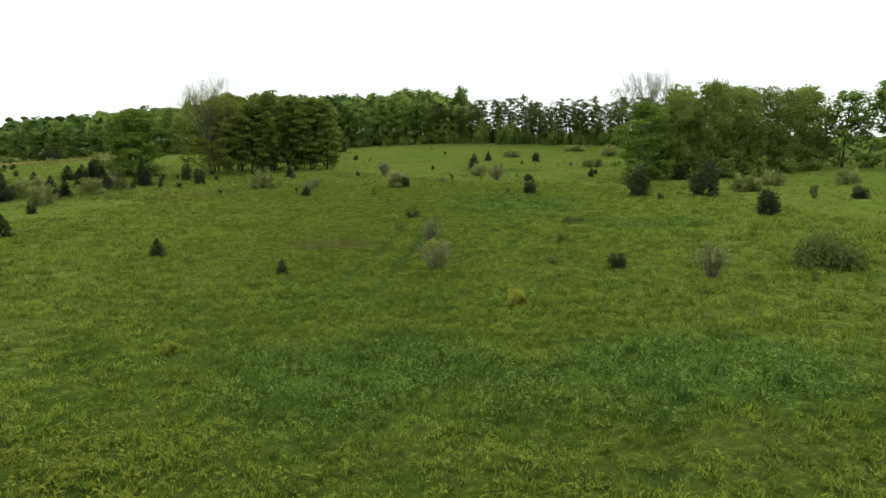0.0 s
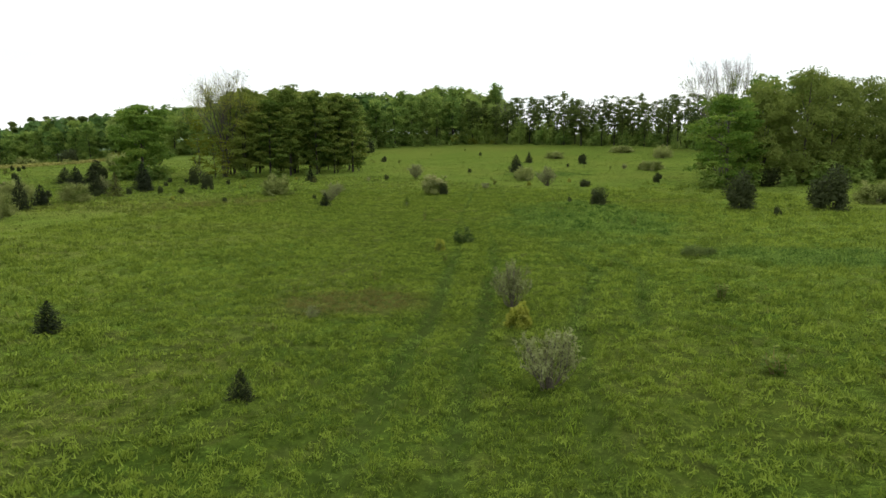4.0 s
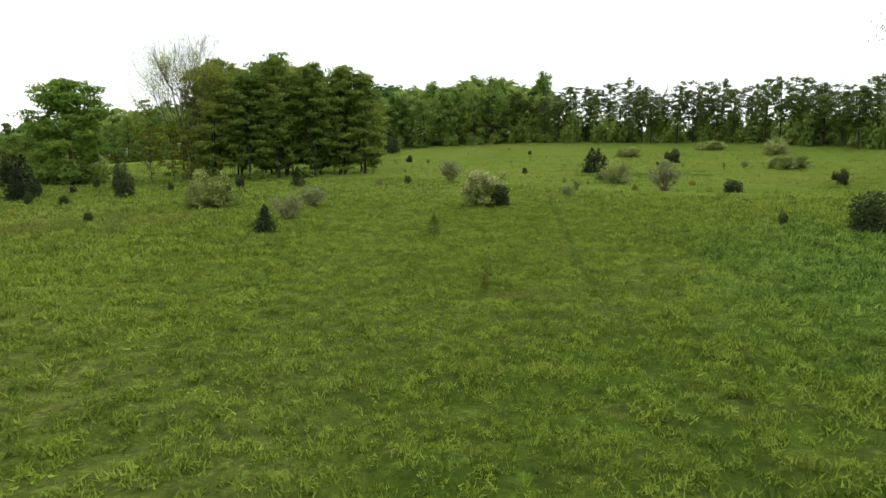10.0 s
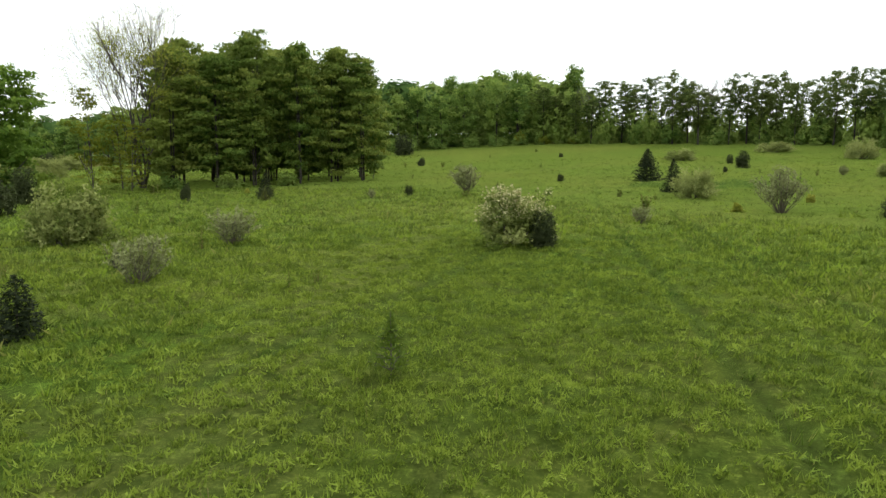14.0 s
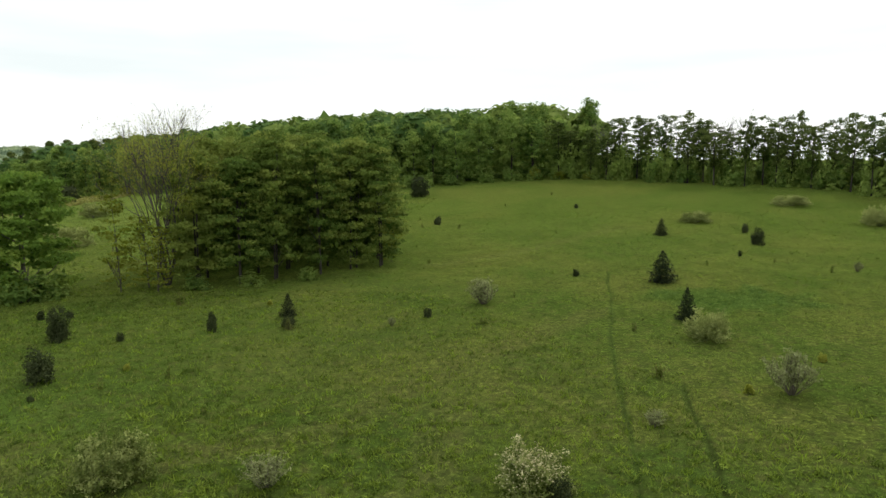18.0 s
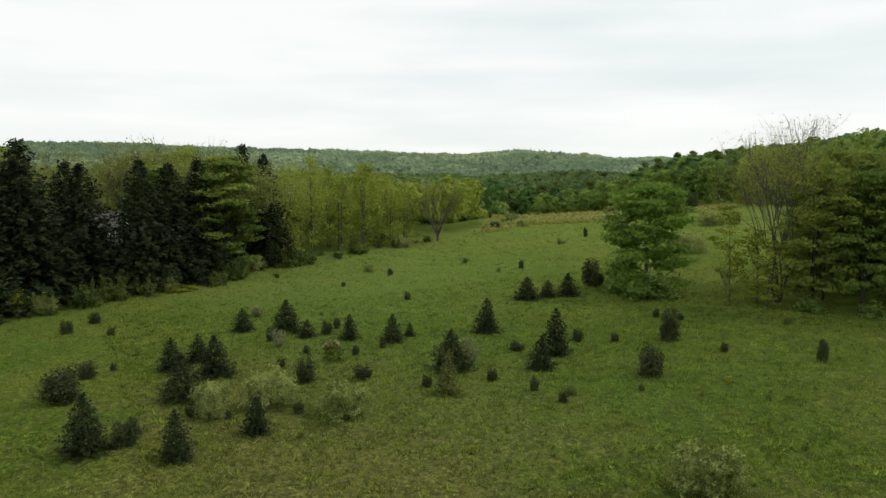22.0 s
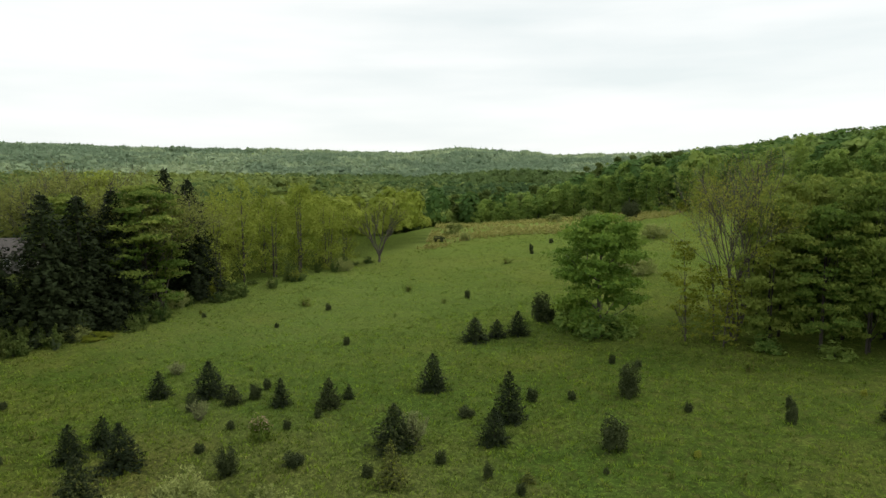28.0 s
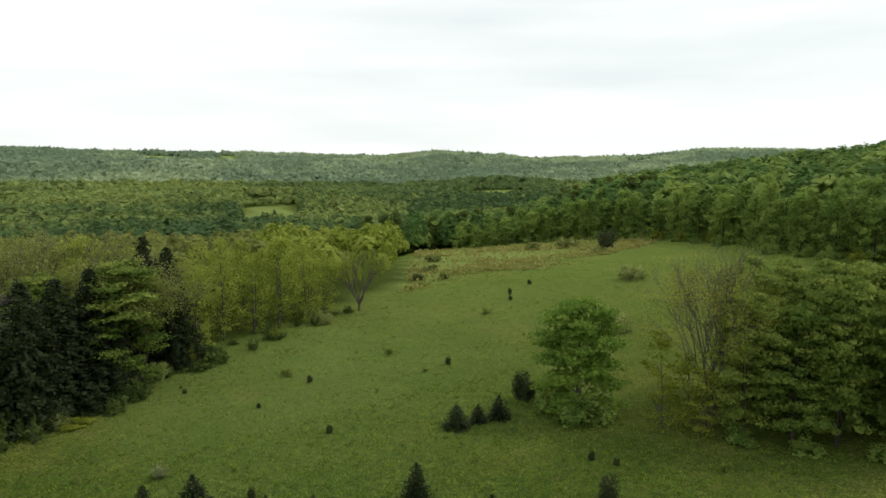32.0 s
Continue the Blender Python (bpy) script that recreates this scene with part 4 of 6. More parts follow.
SHAPE = {"spruce": (1.0, 1.2), "big_spruce": (1.0, 1.2), "young_spruce": (1.0, 1.15), "olive": (0.84, 1.08), "blossom": (0.78, 1.12), "willow": (0.95, 1.15), "sapling": (1.0, 1.05)}
MADE = {k: [] for k in BUILD}
COUNT = {k: 0 for k in BUILD}


def put(kind, x, y, h, w, turn=None, label=""):
    """Plants one of a kind, h metres high and w wide, on the ground."""
    many, build = BUILD[kind]
    n = COUNT[kind]
    COUNT[kind] += 1
    rng = np.random.default_rng(1000 + 37 * n + sum(map(ord, kind)))
    turn = rng.uniform(0, 360) if turn is None else turn
    h, w = h * SHAPE.get(kind, (1, 1))[0], w * SHAPE.get(kind, (1, 1))[1]
    place = pose(x, y, gz(x, y) - 0.03, 0, 0, turn)
    if len(MADE[kind]) < many:
        ob, h0, w0 = build(rng)
        MADE[kind].append((ob, h0, w0))
        ob.matrix_basis = place @ Matrix.Diagonal((w / w0, w / w0, h / h0, 1))
        text, category, group = LABEL[kind]
        tagged(ob, text, category, group)
    else:
        src, h0, w0 = MADE[kind][n % many]
        s = src.scale
        ob = copy_thing(src, place @ Matrix.Diagonal((w / w0 / s[0], w / w0 / s[1], h / h0 / s[2], 1)))
    return tagged(ob, label)


# ---- ground ----
def graded(lo, hi, step, grow, reach):
    """Grid lines, even between lo and hi and ever wider outside."""
    core = np.arange(lo, hi + step / 2, step)
    out, d, s = [], 0.0, step
    while d < reach:
        s = step + grow * d
        d += s
        out.append(d)
    out = np.array(out)
    return np.concatenate([lo - out[::-1], core, hi + out])


gx, gy = graded(-45, 40, 0.8, 0.065, 4500), graded(4, 146, 0.9, 0.065, 4500)
gx = np.unique(np.round(np.concatenate([gx[(gx < -14) | (gx > 10)], np.arange(-14, -6, 0.26), np.arange(-6, 6.05, 0.19), np.arange(6.2, 10.1, 0.26)]), 3))
gy = np.unique(np.round(np.concatenate([gy[(gy < 8) | (gy > 97)], np.arange(8, 97.1, 0.3)]), 3))
GX, GY = np.meshgrid(gx, gy, indexing="ij")
GXf, GYf = GX.ravel(), GY.ravel()
gi, gj = np.meshgrid(np.arange(len(gx) - 1), np.arange(len(gy) - 1), indexing="ij")
gi, gj = gi.ravel(), gj.ravel()
ny = len(gy)
ground_me = mesh_from("ground", np.stack([GXf, GYf, ground_z(GXf, GYf)], 1), np.stack([gi * ny + gj, (gi + 1) * ny + gj, (gi + 1) * ny + gj + 1, gi * ny + gj + 1], 1), MAT_GROUND, flat=False)
add_value(ground_me, "lush", lush_mask(GXf, GYf))
# Strongest in the hollows between tussocks, where the painted shade gathers.
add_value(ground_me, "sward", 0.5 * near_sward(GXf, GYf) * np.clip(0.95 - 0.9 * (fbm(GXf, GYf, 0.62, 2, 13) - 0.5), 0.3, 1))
add_value(ground_me, "dry", np.maximum(dry_mask(GXf, GYf), 0.4 * lane_mask(GXf, GYf)))
add_value(ground_me, "rut", np.clip(rut_mask(GXf, GYf) * (0.45 + 0.9 * fbm(GXf, GYf, 4, 2, 34)) * smooth(30, 95, GYf + 40), 0, 0.92))
add_value(ground_me, "wood", wood_mask(HUB[0] + (GXf - HUB[0]) * 0.94, HUB[1] + (GYf - HUB[1]) * 0.94) * (1 - 0.75 * smooth(300, 420, polar(GXf, GYf)[0])))
add_value(ground_me, "field", np.maximum(clearing(GXf, GYf) * (0.7 + 0.3 * smooth(1000, 1500, polar(GXf, GYf)[0])) * smooth(280, 340, polar(GXf, GYf)[0]), field_mask(GXf, GYf, 0.15 + 0.2 * (1 - smooth(-100, -55, GXf))) * (1 - smooth(300, 330, polar(GXf, GYf)[0]))))
ground = tagged(new("ground", ground_me), "rolling green meadow with wheel ruts and straw patches", "ground", kind="structure")


# ---- woods as a whole: crowns too many to count ----
def crowns(name, rng, xy, h, w, per, mat, tone, label, body=0.75):
    """Many leafy crowns in one mesh."""
    k = len(xy)
    g = unit(rng.normal(size=(k, per, 3)))
    g[..., 2] = np.abs(g[..., 2]) * 1.15 - 0.35
    z0 = ground_z(xy[:, 0], xy[:, 1])
    c = np.stack([xy[:, 0], xy[:, 1], z0 + h * (1 - body / 2)], 1)
    lump = rng.uniform(0.8, 1.06, (k, per, 1))
    p = c[:, None] + g * lump * np.stack([w / 2, w / 2, h * body / 2], 1)[:, None]
    size = np.repeat(w * 1.15 / np.sqrt(per), per)
    v, f = leaf_tris(rng, p.reshape(-1, 3), (g + 0.26 * rng.normal(size=g.shape) + [0, 0, 0.2]).reshape(-1, 3), size, 1.3)
    me = mesh_from(name, v, f, mat, np.repeat(np.repeat(tone, per) * 0.8 + 0.2 * rng.uniform(0, 1, k * per), 3))
    return tagged(new(name, me), label, "woods", kind="stuff")


def scatter(rng, a0, a1, r0, r1, spacing):
    """Places between two directions and two distances, wider apart the farther they are."""
    pts, r = [], r0
    while r < r1:
        s = spacing(r)
        n = max(1, int(radians(a1 - a0) * r / s))
        a = np.radians(a0 + (np.arange(n) + rng.uniform(0, 1, n)) * (a1 - a0) / n)
        rr = r + rng.uniform(-0.5, 0.5, n) * s
        pts.append(np.stack([HUB[0] - np.sin(a) * rr, HUB[1] + np.cos(a) * rr], 1))
        r += s * 0.87
    return np.concatenate(pts)


rng = np.random.default_rng(7)
hill_xy = scatter(rng, -8, 56, 150, 430, lambda r: 7.6)
hr, ha = polar(hill_xy[:, 0], hill_xy[:, 1])
hill_xy = hill_xy[(hr > edge_r(ha) + 9) & ((ha > 1) | (hr < edge_r(ha) + 40) & (ha > -4))]
hill_tone = np.clip(1.6 * (fbm(hill_xy[:, 0], hill_xy[:, 1], 30, 2, 61) - 0.5) + 0.38 + rng.uniform(-0.38, 0.38, len(hill_xy)), 0, 0.9)
crowns("hill_woods", rng, hill_xy, rng.uniform(14, 21, len(hill_xy)), rng.uniform(8.5, 13.0, len(hill_xy)), 130, MAT_HILLSIDE, hill_tone, "dense mixed woods covering the hill behind the meadow", 0.92)

west_xy = scatter(rng, 57, 104, 88, 330, lambda r: 7.0 if r < 200 else 8.0)
wr, wa = polar(west_xy[:, 0], west_xy[:, 1])
west_xy = west_xy[(wr > edge_r(wa) + 14) & (np.hypot(west_xy[:, 0] + 150, west_xy[:, 1] - 76) > 17) & (near_line(west_xy[:, 0], west_xy[:, 1], ((-88.0, 74.4), (-150.0, 76.5))) > 6)]
west_h = 6.5 + 9 * fbm(west_xy[:, 0], west_xy[:, 1], 16, 2, 93) + rng.uniform(-2, 2, len(west_xy))
west_w, west_tone = rng.uniform(4.5, 8.0, len(west_xy)), rng.uniform(0, 1.0, len(west_xy))
wr, wa = polar(west_xy[:, 0], west_xy[:, 1])
late = wa + 8 * (fbm(west_xy[:, 0], west_xy[:, 1], 25, 2, 95) - 0.5) > 69
crowns("west_woods", rng, west_xy[~late], west_h[~late], west_w[~late], 110, MAT_SPRING, west_tone[~late], "spring-green young woods falling towards the valley")
crowns("budding_woods", rng, west_xy[late], west_h[late], west_w[late], 110, MAT_BUD, west_tone[late], "dull olive woods just coming into leaf")

def valley_crowns(name, a0, a1, r0, r1, spacing, per, mat, label):
    xy = scatter(rng, a0, a1, r0, r1, spacing)
    r, az = polar(xy[:, 0], xy[:, 1])
    xy = xy[((az > 40) | (r > 900)) & (clearing(xy[:, 0], xy[:, 1]) < 0.3) & (fbm(xy[:, 0], xy[:, 1], 60, 2, 77) < 0.76)]
    r, az = polar(xy[:, 0], xy[:, 1])
    w = np.array([spacing(q) for q in r]) * rng.uniform(0.85, 1.35, len(xy))
    tone = np.clip(2.4 * (fbm(xy[:, 0], xy[:, 1], 300, 3, 71) - 0.5) + 1.2 * (fbm(xy[:, 0], xy[:, 1], 50, 2, 73) - 0.5) + 0.5 - 0.3 * smooth(58, 74, az) + rng.uniform(-0.3, 0.3, len(xy)), 0, 1)
    young = np.ones(len(xy))
    for step in (25, 55, 90, -30):
        a, rr = np.radians(az), r + step
        young = np.where(clearing(HUB[0] - np.sin(a) * rr, HUB[1] + np.cos(a) * rr) > 0.3, 0.4 + abs(step) / 220, young)
    return crowns(name, rng, xy, rng.uniform(10, 16, len(xy)) * young, w, per, mat, tone, label, 0.9)


valley_crowns("valley_woods", 38, 96, 318, 720, lambda r: 8.0, 42, MAT_FAR, "light green woods on the valley floor")
valley_crowns("far_woods", 14, 92, 720, 1000, lambda r: r * 0.0108, 15, MAT_FAR, "green and yellow-green woods beyond the valley")
valley_crowns("far_hill_woods", 14, 92, 1000, 3050, lambda r: r * 0.0075, 6, MAT_HILLS, "far hill woods, their green paled and blued as haze")


# ---- the maple grove ----
grove_rng = random.Random(3)
GROVE_AXIS = ((-46.5, 133.5), (-29.5, 147.5))
for row, offset in enumerate((0.0, 4.6, 9.4, 14.2)):
    for k in range(6 if row < 3 else 5):
        f = (k + (0.5 if row % 2 else 0.0)) / 5.5
        ax = GROVE_AXIS[0][0] + (GROVE_AXIS[1][0] - GROVE_AXIS[0][0]) * f
        ay = GROVE_AXIS[0][1] + (GROVE_AXIS[1][1] - GROVE_AXIS[0][1]) * f
        bulge = 1.6 * math.sin(math.pi * f)
        px, py = ax - 0.64 * (offset - bulge) + grove_rng.uniform(-0.9, 0.9), ay + 0.77 * (offset - bulge) + grove_rng.uniform(-0.9, 0.9)
        put("grove_maple", px, py, grove_rng.uniform(14.2, 17.0) - (1.4 if k == 5 else 0), grove_rng.uniform(6.0, 7.8))
tall, _, _ = open_tree("cottonwood_tree", np.random.default_rng(5), 19.0, 9.0, 7, MAT_COTTON, MAT_BARK, 17000, 0.072, 0.05, 0.19, 4, 0.115, high=1.0, spread=0.50, splay=0.34, taper=0.58, bare_top=0.6)
tall.matrix_basis = pose(-50.2, 133.0, gz(-50.2, 133.0))
tagged(tall, "tall many-stemmed tree with thin, nearly bare branches", "tree")
put("thin_maple", -53.2, 129.3, 11.0, 4.2)
put("thin_maple", -51.5, 131.5, 8.0, 4.6)
put("thin_maple", -49.6, 130.2, 7.0, 4.4)
put("thin_maple", -29.6, 147.2, 6.0, 2.8)
put("lone_maple", -62.0, 126.3, 13.2, 10.8)
for sx, sy, sh, sw in ((-60.0, 124.0, 3.0, 5.0), (-63.5, 124.5, 3.4, 4.4), (-58.8, 126.0, 2.4, 4.0), (-66.0, 126.5, 2.6, 4.0), (-46.0, 131.5, 1.6, 3.0), (-41.0, 134.0, 1.5, 3.0), (-36.0, 137.0, 1.4, 2.6)):
    put("shrub", sx, sy, sh, sw)

# ---- the copse on the other side ----
for kind, px, py, h, w in (
    ("side_maple", 26.0, 102.0, 11.5, 9.6), ("side_tree", 31.5, 106.0, 13.0, 9.0), ("side_tree", 36.5, 106.5, 14.5, 9.0), ("side_maple", 33.0, 111.5, 14.5, 8.4),
    ("side_tree", 41.5, 110.0, 13.6, 9.6), ("side_maple", 39.5, 116.5, 14.8, 9.6), ("side_tree", 47.0, 115.0, 13.6, 10.0), ("side_maple", 46.0, 122.0, 14.6, 10.0),
    ("side_tree", 52.5, 119.0, 13.5, 9.5), ("side_tree", 30.0, 118.0, 12.5, 7.0), ("side_tree", 57.5, 123.5, 13.0, 10.0), ("edge_tree", 63.0, 122.0, 13.5, 9.0),
    ("edge_tree", 67.0, 116.0, 14.0, 9.0), ("edge_tree", 71.0, 110.0, 14.5, 9.0), ("edge_tree", 74.0, 102.0, 14.0, 9.0), ("edge_tree", 60.0, 130.0, 15.0, 9.0),
):
    put(kind, px, py, h, w)
copse_tall, _, _ = open_tree("tall_tree", np.random.default_rng(15), 17.0, 6.0, 4, MAT_RUSSET, MAT_TWIG, 2600, 0.08, 0.3, 0.14, 5, 0.08, high=0.85, splay=0.25, taper=0.64)
copse_tall.matrix_basis = pose(28.5, 112.0, gz(28.5, 112.0))
tagged(copse_tall, "tall thin tree with sparse reddish leaf", "tree")
for sx, sy, sh, sw in ((24.0, 100.0, 2.4, 3.6), (28.0, 101.5, 2.6, 4.4), (32.5, 103.5, 2.8, 4.6), (37.5, 104.0, 3.0, 4.6), (43.0, 107.0, 3.0, 5.0), (49.0, 111.0, 3.0, 5.0), (55.0, 116.0, 3.0, 5.0)):
    put("shrub", sx, sy, sh, sw)

# ---- forest edge, ridge pines, pine row ----
edge_rng = random.Random(8)
az = -1.5
while az < 53:
    er = float(edge_r(np.array([az]))[0])
    for depth in (1.5, 8.0, 15.0) if az < 12 else (1.5, 8.0):
        a = radians(az + edge_rng.uniform(-0.5, 0.5))
        er2 = er + depth + edge_rng.uniform(-1.5, 1.5)
        h = edge_rng.uniform(15.0, 19.5) + (3.0 if 1 < az < 5 else 0.0)
        put("edge_tree", HUB[0] - math.sin(a) * er2, HUB[1] + math.cos(a) * er2, h * (0.85 if depth < 3 else 1.0), edge_rng.uniform(7.0, 10.0))
    for k in range(2):
        a = radians(az + edge_rng.uniform(-0.8, 0.8))
        put("shrub" if edge_rng.random() < 0.75 else "spring_shrub", HUB[0] - math.sin(a) * (er - 3), HUB[1] + math.cos(a) * (er - 3), edge_rng.uniform(1.6, 3.4), edge_rng.uniform(2.5, 4.5))
    if az < 16:
        for k in range(2):
            a = radians(az + edge_rng.uniform(-1.0, 1.0))
            rr = er + edge_rng.uniform(1, 14)
            put("shrub", HUB[0] - math.sin(a) * rr, HUB[1] + math.cos(a) * rr, edge_rng.uniform(3.5, 6.0), edge_rng.uniform(5.0, 7.0))
    az += 6.2 / er * 57.3
az = 0.5
while az > -34:
    er = float(edge_r(np.array([az]))[0])
    a = radians(az)
    rr = er + edge_rng.uniform(-3, 4)
    put("line_tree", HUB[0] - math.sin(a) * rr, HUB[1] + math.cos(a) * rr, edge_rng.uniform(10.0, 16.0), edge_rng.uniform(4.6, 7.4))
    if edge_rng.random() < 0.8:
        a3, r3 = a + radians(edge_rng.uniform(-0.6, 0.6)), rr + edge_rng.uniform(6, 12)
        put("line_tree", HUB[0] - math.sin(a3) * r3, HUB[1] + math.cos(a3) * r3, edge_rng.uniform(10.5, 15.0), edge_rng.uniform(4.6, 7.0))
    if edge_rng.random() < 0.2:
        rr += 5
        put("bare_tree", HUB[0] - math.sin(a) * rr, HUB[1] + math.cos(a) * rr, edge_rng.uniform(14.0, 16.5), 4.5)
    for k in range(3):
        rr = er + edge_rng.uniform(-1, 14)
        a2 = a + radians(edge_rng.uniform(-0.9, 0.9))
        put("shrub", HUB[0] - math.sin(a2) * rr, HUB[1] + math.cos(a2) * rr, edge_rng.uniform(3.6, 9.0), edge_rng.uniform(4.2, 6.6))
    az -= edge_rng.uniform(2.3, 4.0) / er * 57.3
az = 37.0
while az < 60:
    for depth in (0, 9):
        a, rr = radians(az + edge_rng.uniform(-0.5, 0.5)), 298 + depth + edge_rng.uniform(-4, 4)
        put("row_tree", HUB[0] - math.sin(a) * rr, HUB[1] + math.cos(a) * rr, edge_rng.uniform(17, 22), edge_rng.uniform(7.5, 10))
    az += 1.35

# ---- woods on the valley side ----
for px, py, h, w in ((-92.5, 65.5, 18.0, 9.5), (-97.5, 77.7, 16.0, 8.0), (-98.5, 71.4, 15.5, 8.2), (-100.5, 81.5, 15.5, 8.0), (-103.0, 85.5, 16.0, 7.6), (-111.0, 96.5, 17.0, 7.0), (-113.5, 94.0, 18.5, 6.4), (-90.0, 61.0, 17.0, 9.5), (-96.0, 65.0, 16.0, 9.0), (-93.0, 53.0, 17.0, 9.5), (-106.0, 70.0, 15.5, 8.5)):
    put("big_spruce", px, py, h, w)
put("grove_maple", -104.0, 89.5, 17.5, 11.0, label="broad green maple standing among tall spruces")
for px, py, h, w in ((-94.5, 75.6, 2.6, 2.8), (-95.5, 73.6, 3.2, 3.0), (-93.0, 77.5, 2.2, 2.6)):
    put("dark_shrub", px, py, h, w)
put("grove_maple", -106.0, 80.0, 16.0, 9.0, label="green maple crowded between dark spruces")
for px, py, h, w in ((-115.0, 101.5, 14.5, 6.5), (-119.5, 107.0, 17.0, 6.8), (-121.0, 112.5, 13.8, 6.8), (-122.5, 118.0, 16.5, 7.6), (-124.0, 123.5, 12.4, 7.0), (-127.0, 113.0, 15.5, 7.0), (-128.0, 120.0, 15.0, 7.0), (-121.0, 99.0, 15.0, 6.5), (-126.0, 105.0, 16.0, 7.0), (-126.5, 128.0, 12.0, 6.5), (-131.0, 126.0, 14.0, 7.0), (-121.0, 87.0, 19.0, 9.0), (-124.0, 88.0, 17.5, 9.0), (-116.0, 88.0, 15.0, 7.0), (-113.0, 85.0, 16.0, 8.0), (-128.0, 95.0, 16.0, 8.0)):
    put("spring_tree", px, py, h, w)
for px, py, h in ((-118.0, 80.5, 20.0), (-122.0, 83.5, 21.0), (-124.0, 88.0, 20.0), (-114.0, 66.0, 19.0), (-127.0, 81.0, 19.5), (-131.0, 86.0, 20.5)):
    put("budding_tree", px, py, h, 9.5)
for k in range(9):
    px, py = edge_rng.uniform(-128, -104), edge_rng.uniform(50, 90)
    put("budding_tree", px, py + (10 if 75 < py < 84 else -10 if 66 < py <= 75 else 0), edge_rng.uniform(16, 20), edge_rng.uniform(6, 9))
oak, _, _ = open_tree("spreading_tree", np.random.default_rng(21), 12.5, 9.0, 6, MAT_SPRING, MAT_BARK, 6500, 0.12, 0.3, 0.75, 4, 0.2, 1.4)
oak.matrix_basis = pose(-125.5, 135.0, gz(-125.5, 135.0)) @ Matrix.Diagonal((0.72, 0.72, 0.95, 1))
tagged(oak, "spreading tree with low dark limbs and pale leaf", "tree")
for k in range(44):
    f = k / 43
    px, py = np.interp(f, [0, 0.25, 0.5, 0.75, 1], [-84, -92.5, -103, -114, -124]), np.interp(f, [0, 0.25, 0.5, 0.75, 1], [62, 78, 94, 110, 132])
    px, py = px - edge_rng.uniform(-1.5, 4.5), py + edge_rng.uniform(-2.5, 2.5)
    put("spring_shrub" if k % 11 == 1 else "olive" if k % 9 == 4 else "dark_shrub", float(px), float(py), edge_rng.choice((0.6, 0.9, 1.3, 1.8, 2.6)), edge_rng.uniform(1.2, 3.6))

# ---- houses ----
def box(x0, x1, y0, y1, z0, z1):
    v = np.array([(x, y, z) for z in (z0, z1) for x, y in ((x0, y0), (x1, y0), (x1, y1), (x0, y1))], float)
    return v, np.array([(0, 3, 2, 1), (4, 5, 6, 7), (0, 1, 5, 4), (1, 2, 6, 5), (2, 3, 7, 6), (3, 0, 4, 7)])


def house(name, x, y, turn, wide, deep, eave, ridge, wall_mat, label, windows):
    ob = empty(name)
    part("wall", mesh_from("wall", *box(-wide / 2, wide / 2, -deep / 2, deep / 2, -1.0, eave), wall_mat), ob)
    for s in (-1, 1):
        v = np.array([(s * wide / 2, -deep / 2, eave), (s * wide / 2, deep / 2, eave), (s * wide / 2, 0, ridge - 0.1)] + [(s * (wide / 2 - 0.2), -deep / 2, eave), (s * (wide / 2 - 0.2), deep / 2, eave), (s * (wide / 2 - 0.2), 0, ridge - 0.1)])
        part("gable", mesh_from("gable", v, np.array([(0, 1, 2), (3, 5, 4), (0, 2, 5), (0, 5, 3), (1, 4, 5), (1, 5, 2)]), MAT_WHITE), ob, "white painted gable")
        t, o = 0.14, 0.4
        q = np.array([(-wide / 2 - o, s * (deep / 2 + o), eave - 0.25), (wide / 2 + o, s * (deep / 2 + o), eave - 0.25), (wide / 2 + o, 0, ridge), (-wide / 2 - o, 0, ridge)])
        v = np.concatenate([q, q + [0, 0, t]])
        part("roof", mesh_from("roof", v, np.array([(0, 3, 2, 1), (4, 5, 6, 7), (0, 1, 5, 4), (1, 2, 6, 5), (2, 3, 7, 6), (3, 0, 4, 7)]), MAT_SHINGLE), ob, "weathered grey roof")
    for wx, face in windows:
        win = part("window", mesh_from("window", *box(wx - 0.55, wx + 0.55, face * (deep / 2 + 0.03) - 0.05, face * (deep / 2 + 0.03) + 0.05, eave - 1.8, eave - 0.5), MAT_WHITE), ob, "white framed window")
        part("pane", mesh_from("pane", *box(wx - 0.42, wx + 0.42, face * (deep / 2 + 0.09) - 0.015, face * (deep / 2 + 0.09) + 0.015, eave - 1.67, eave - 0.63), MAT_GLASS), win)
    ob.matrix_basis = pose(x, y, gz(x, y), 0, 0, turn)
    return tagged(ob, label, "house")


house("house", -152.0, 76.5, 70, 9.0, 7.0, 3.0, 5.6, MAT_BOARD, "old grey house behind tall dark spruces", ((-2.5, -1), (0.5, -1), (2.8, -1), (0.0, 1)))
far_a, far_d = radians(68.2), 515
house("farmhouse", HUB[0] - math.sin(far_a) * far_d, HUB[1] + math.cos(far_a) * far_d, 160, 8.0, 6.0, 2.8, 5.2, MAT_WHITE, "small white farmhouse in the valley field", ((-2.0, -1), (2.0, -1)))
put("big_spruce", HUB[0] - math.sin(far_a - 0.014) * far_d, HUB[1] + math.cos(far_a - 0.014) * far_d, 13, 7)

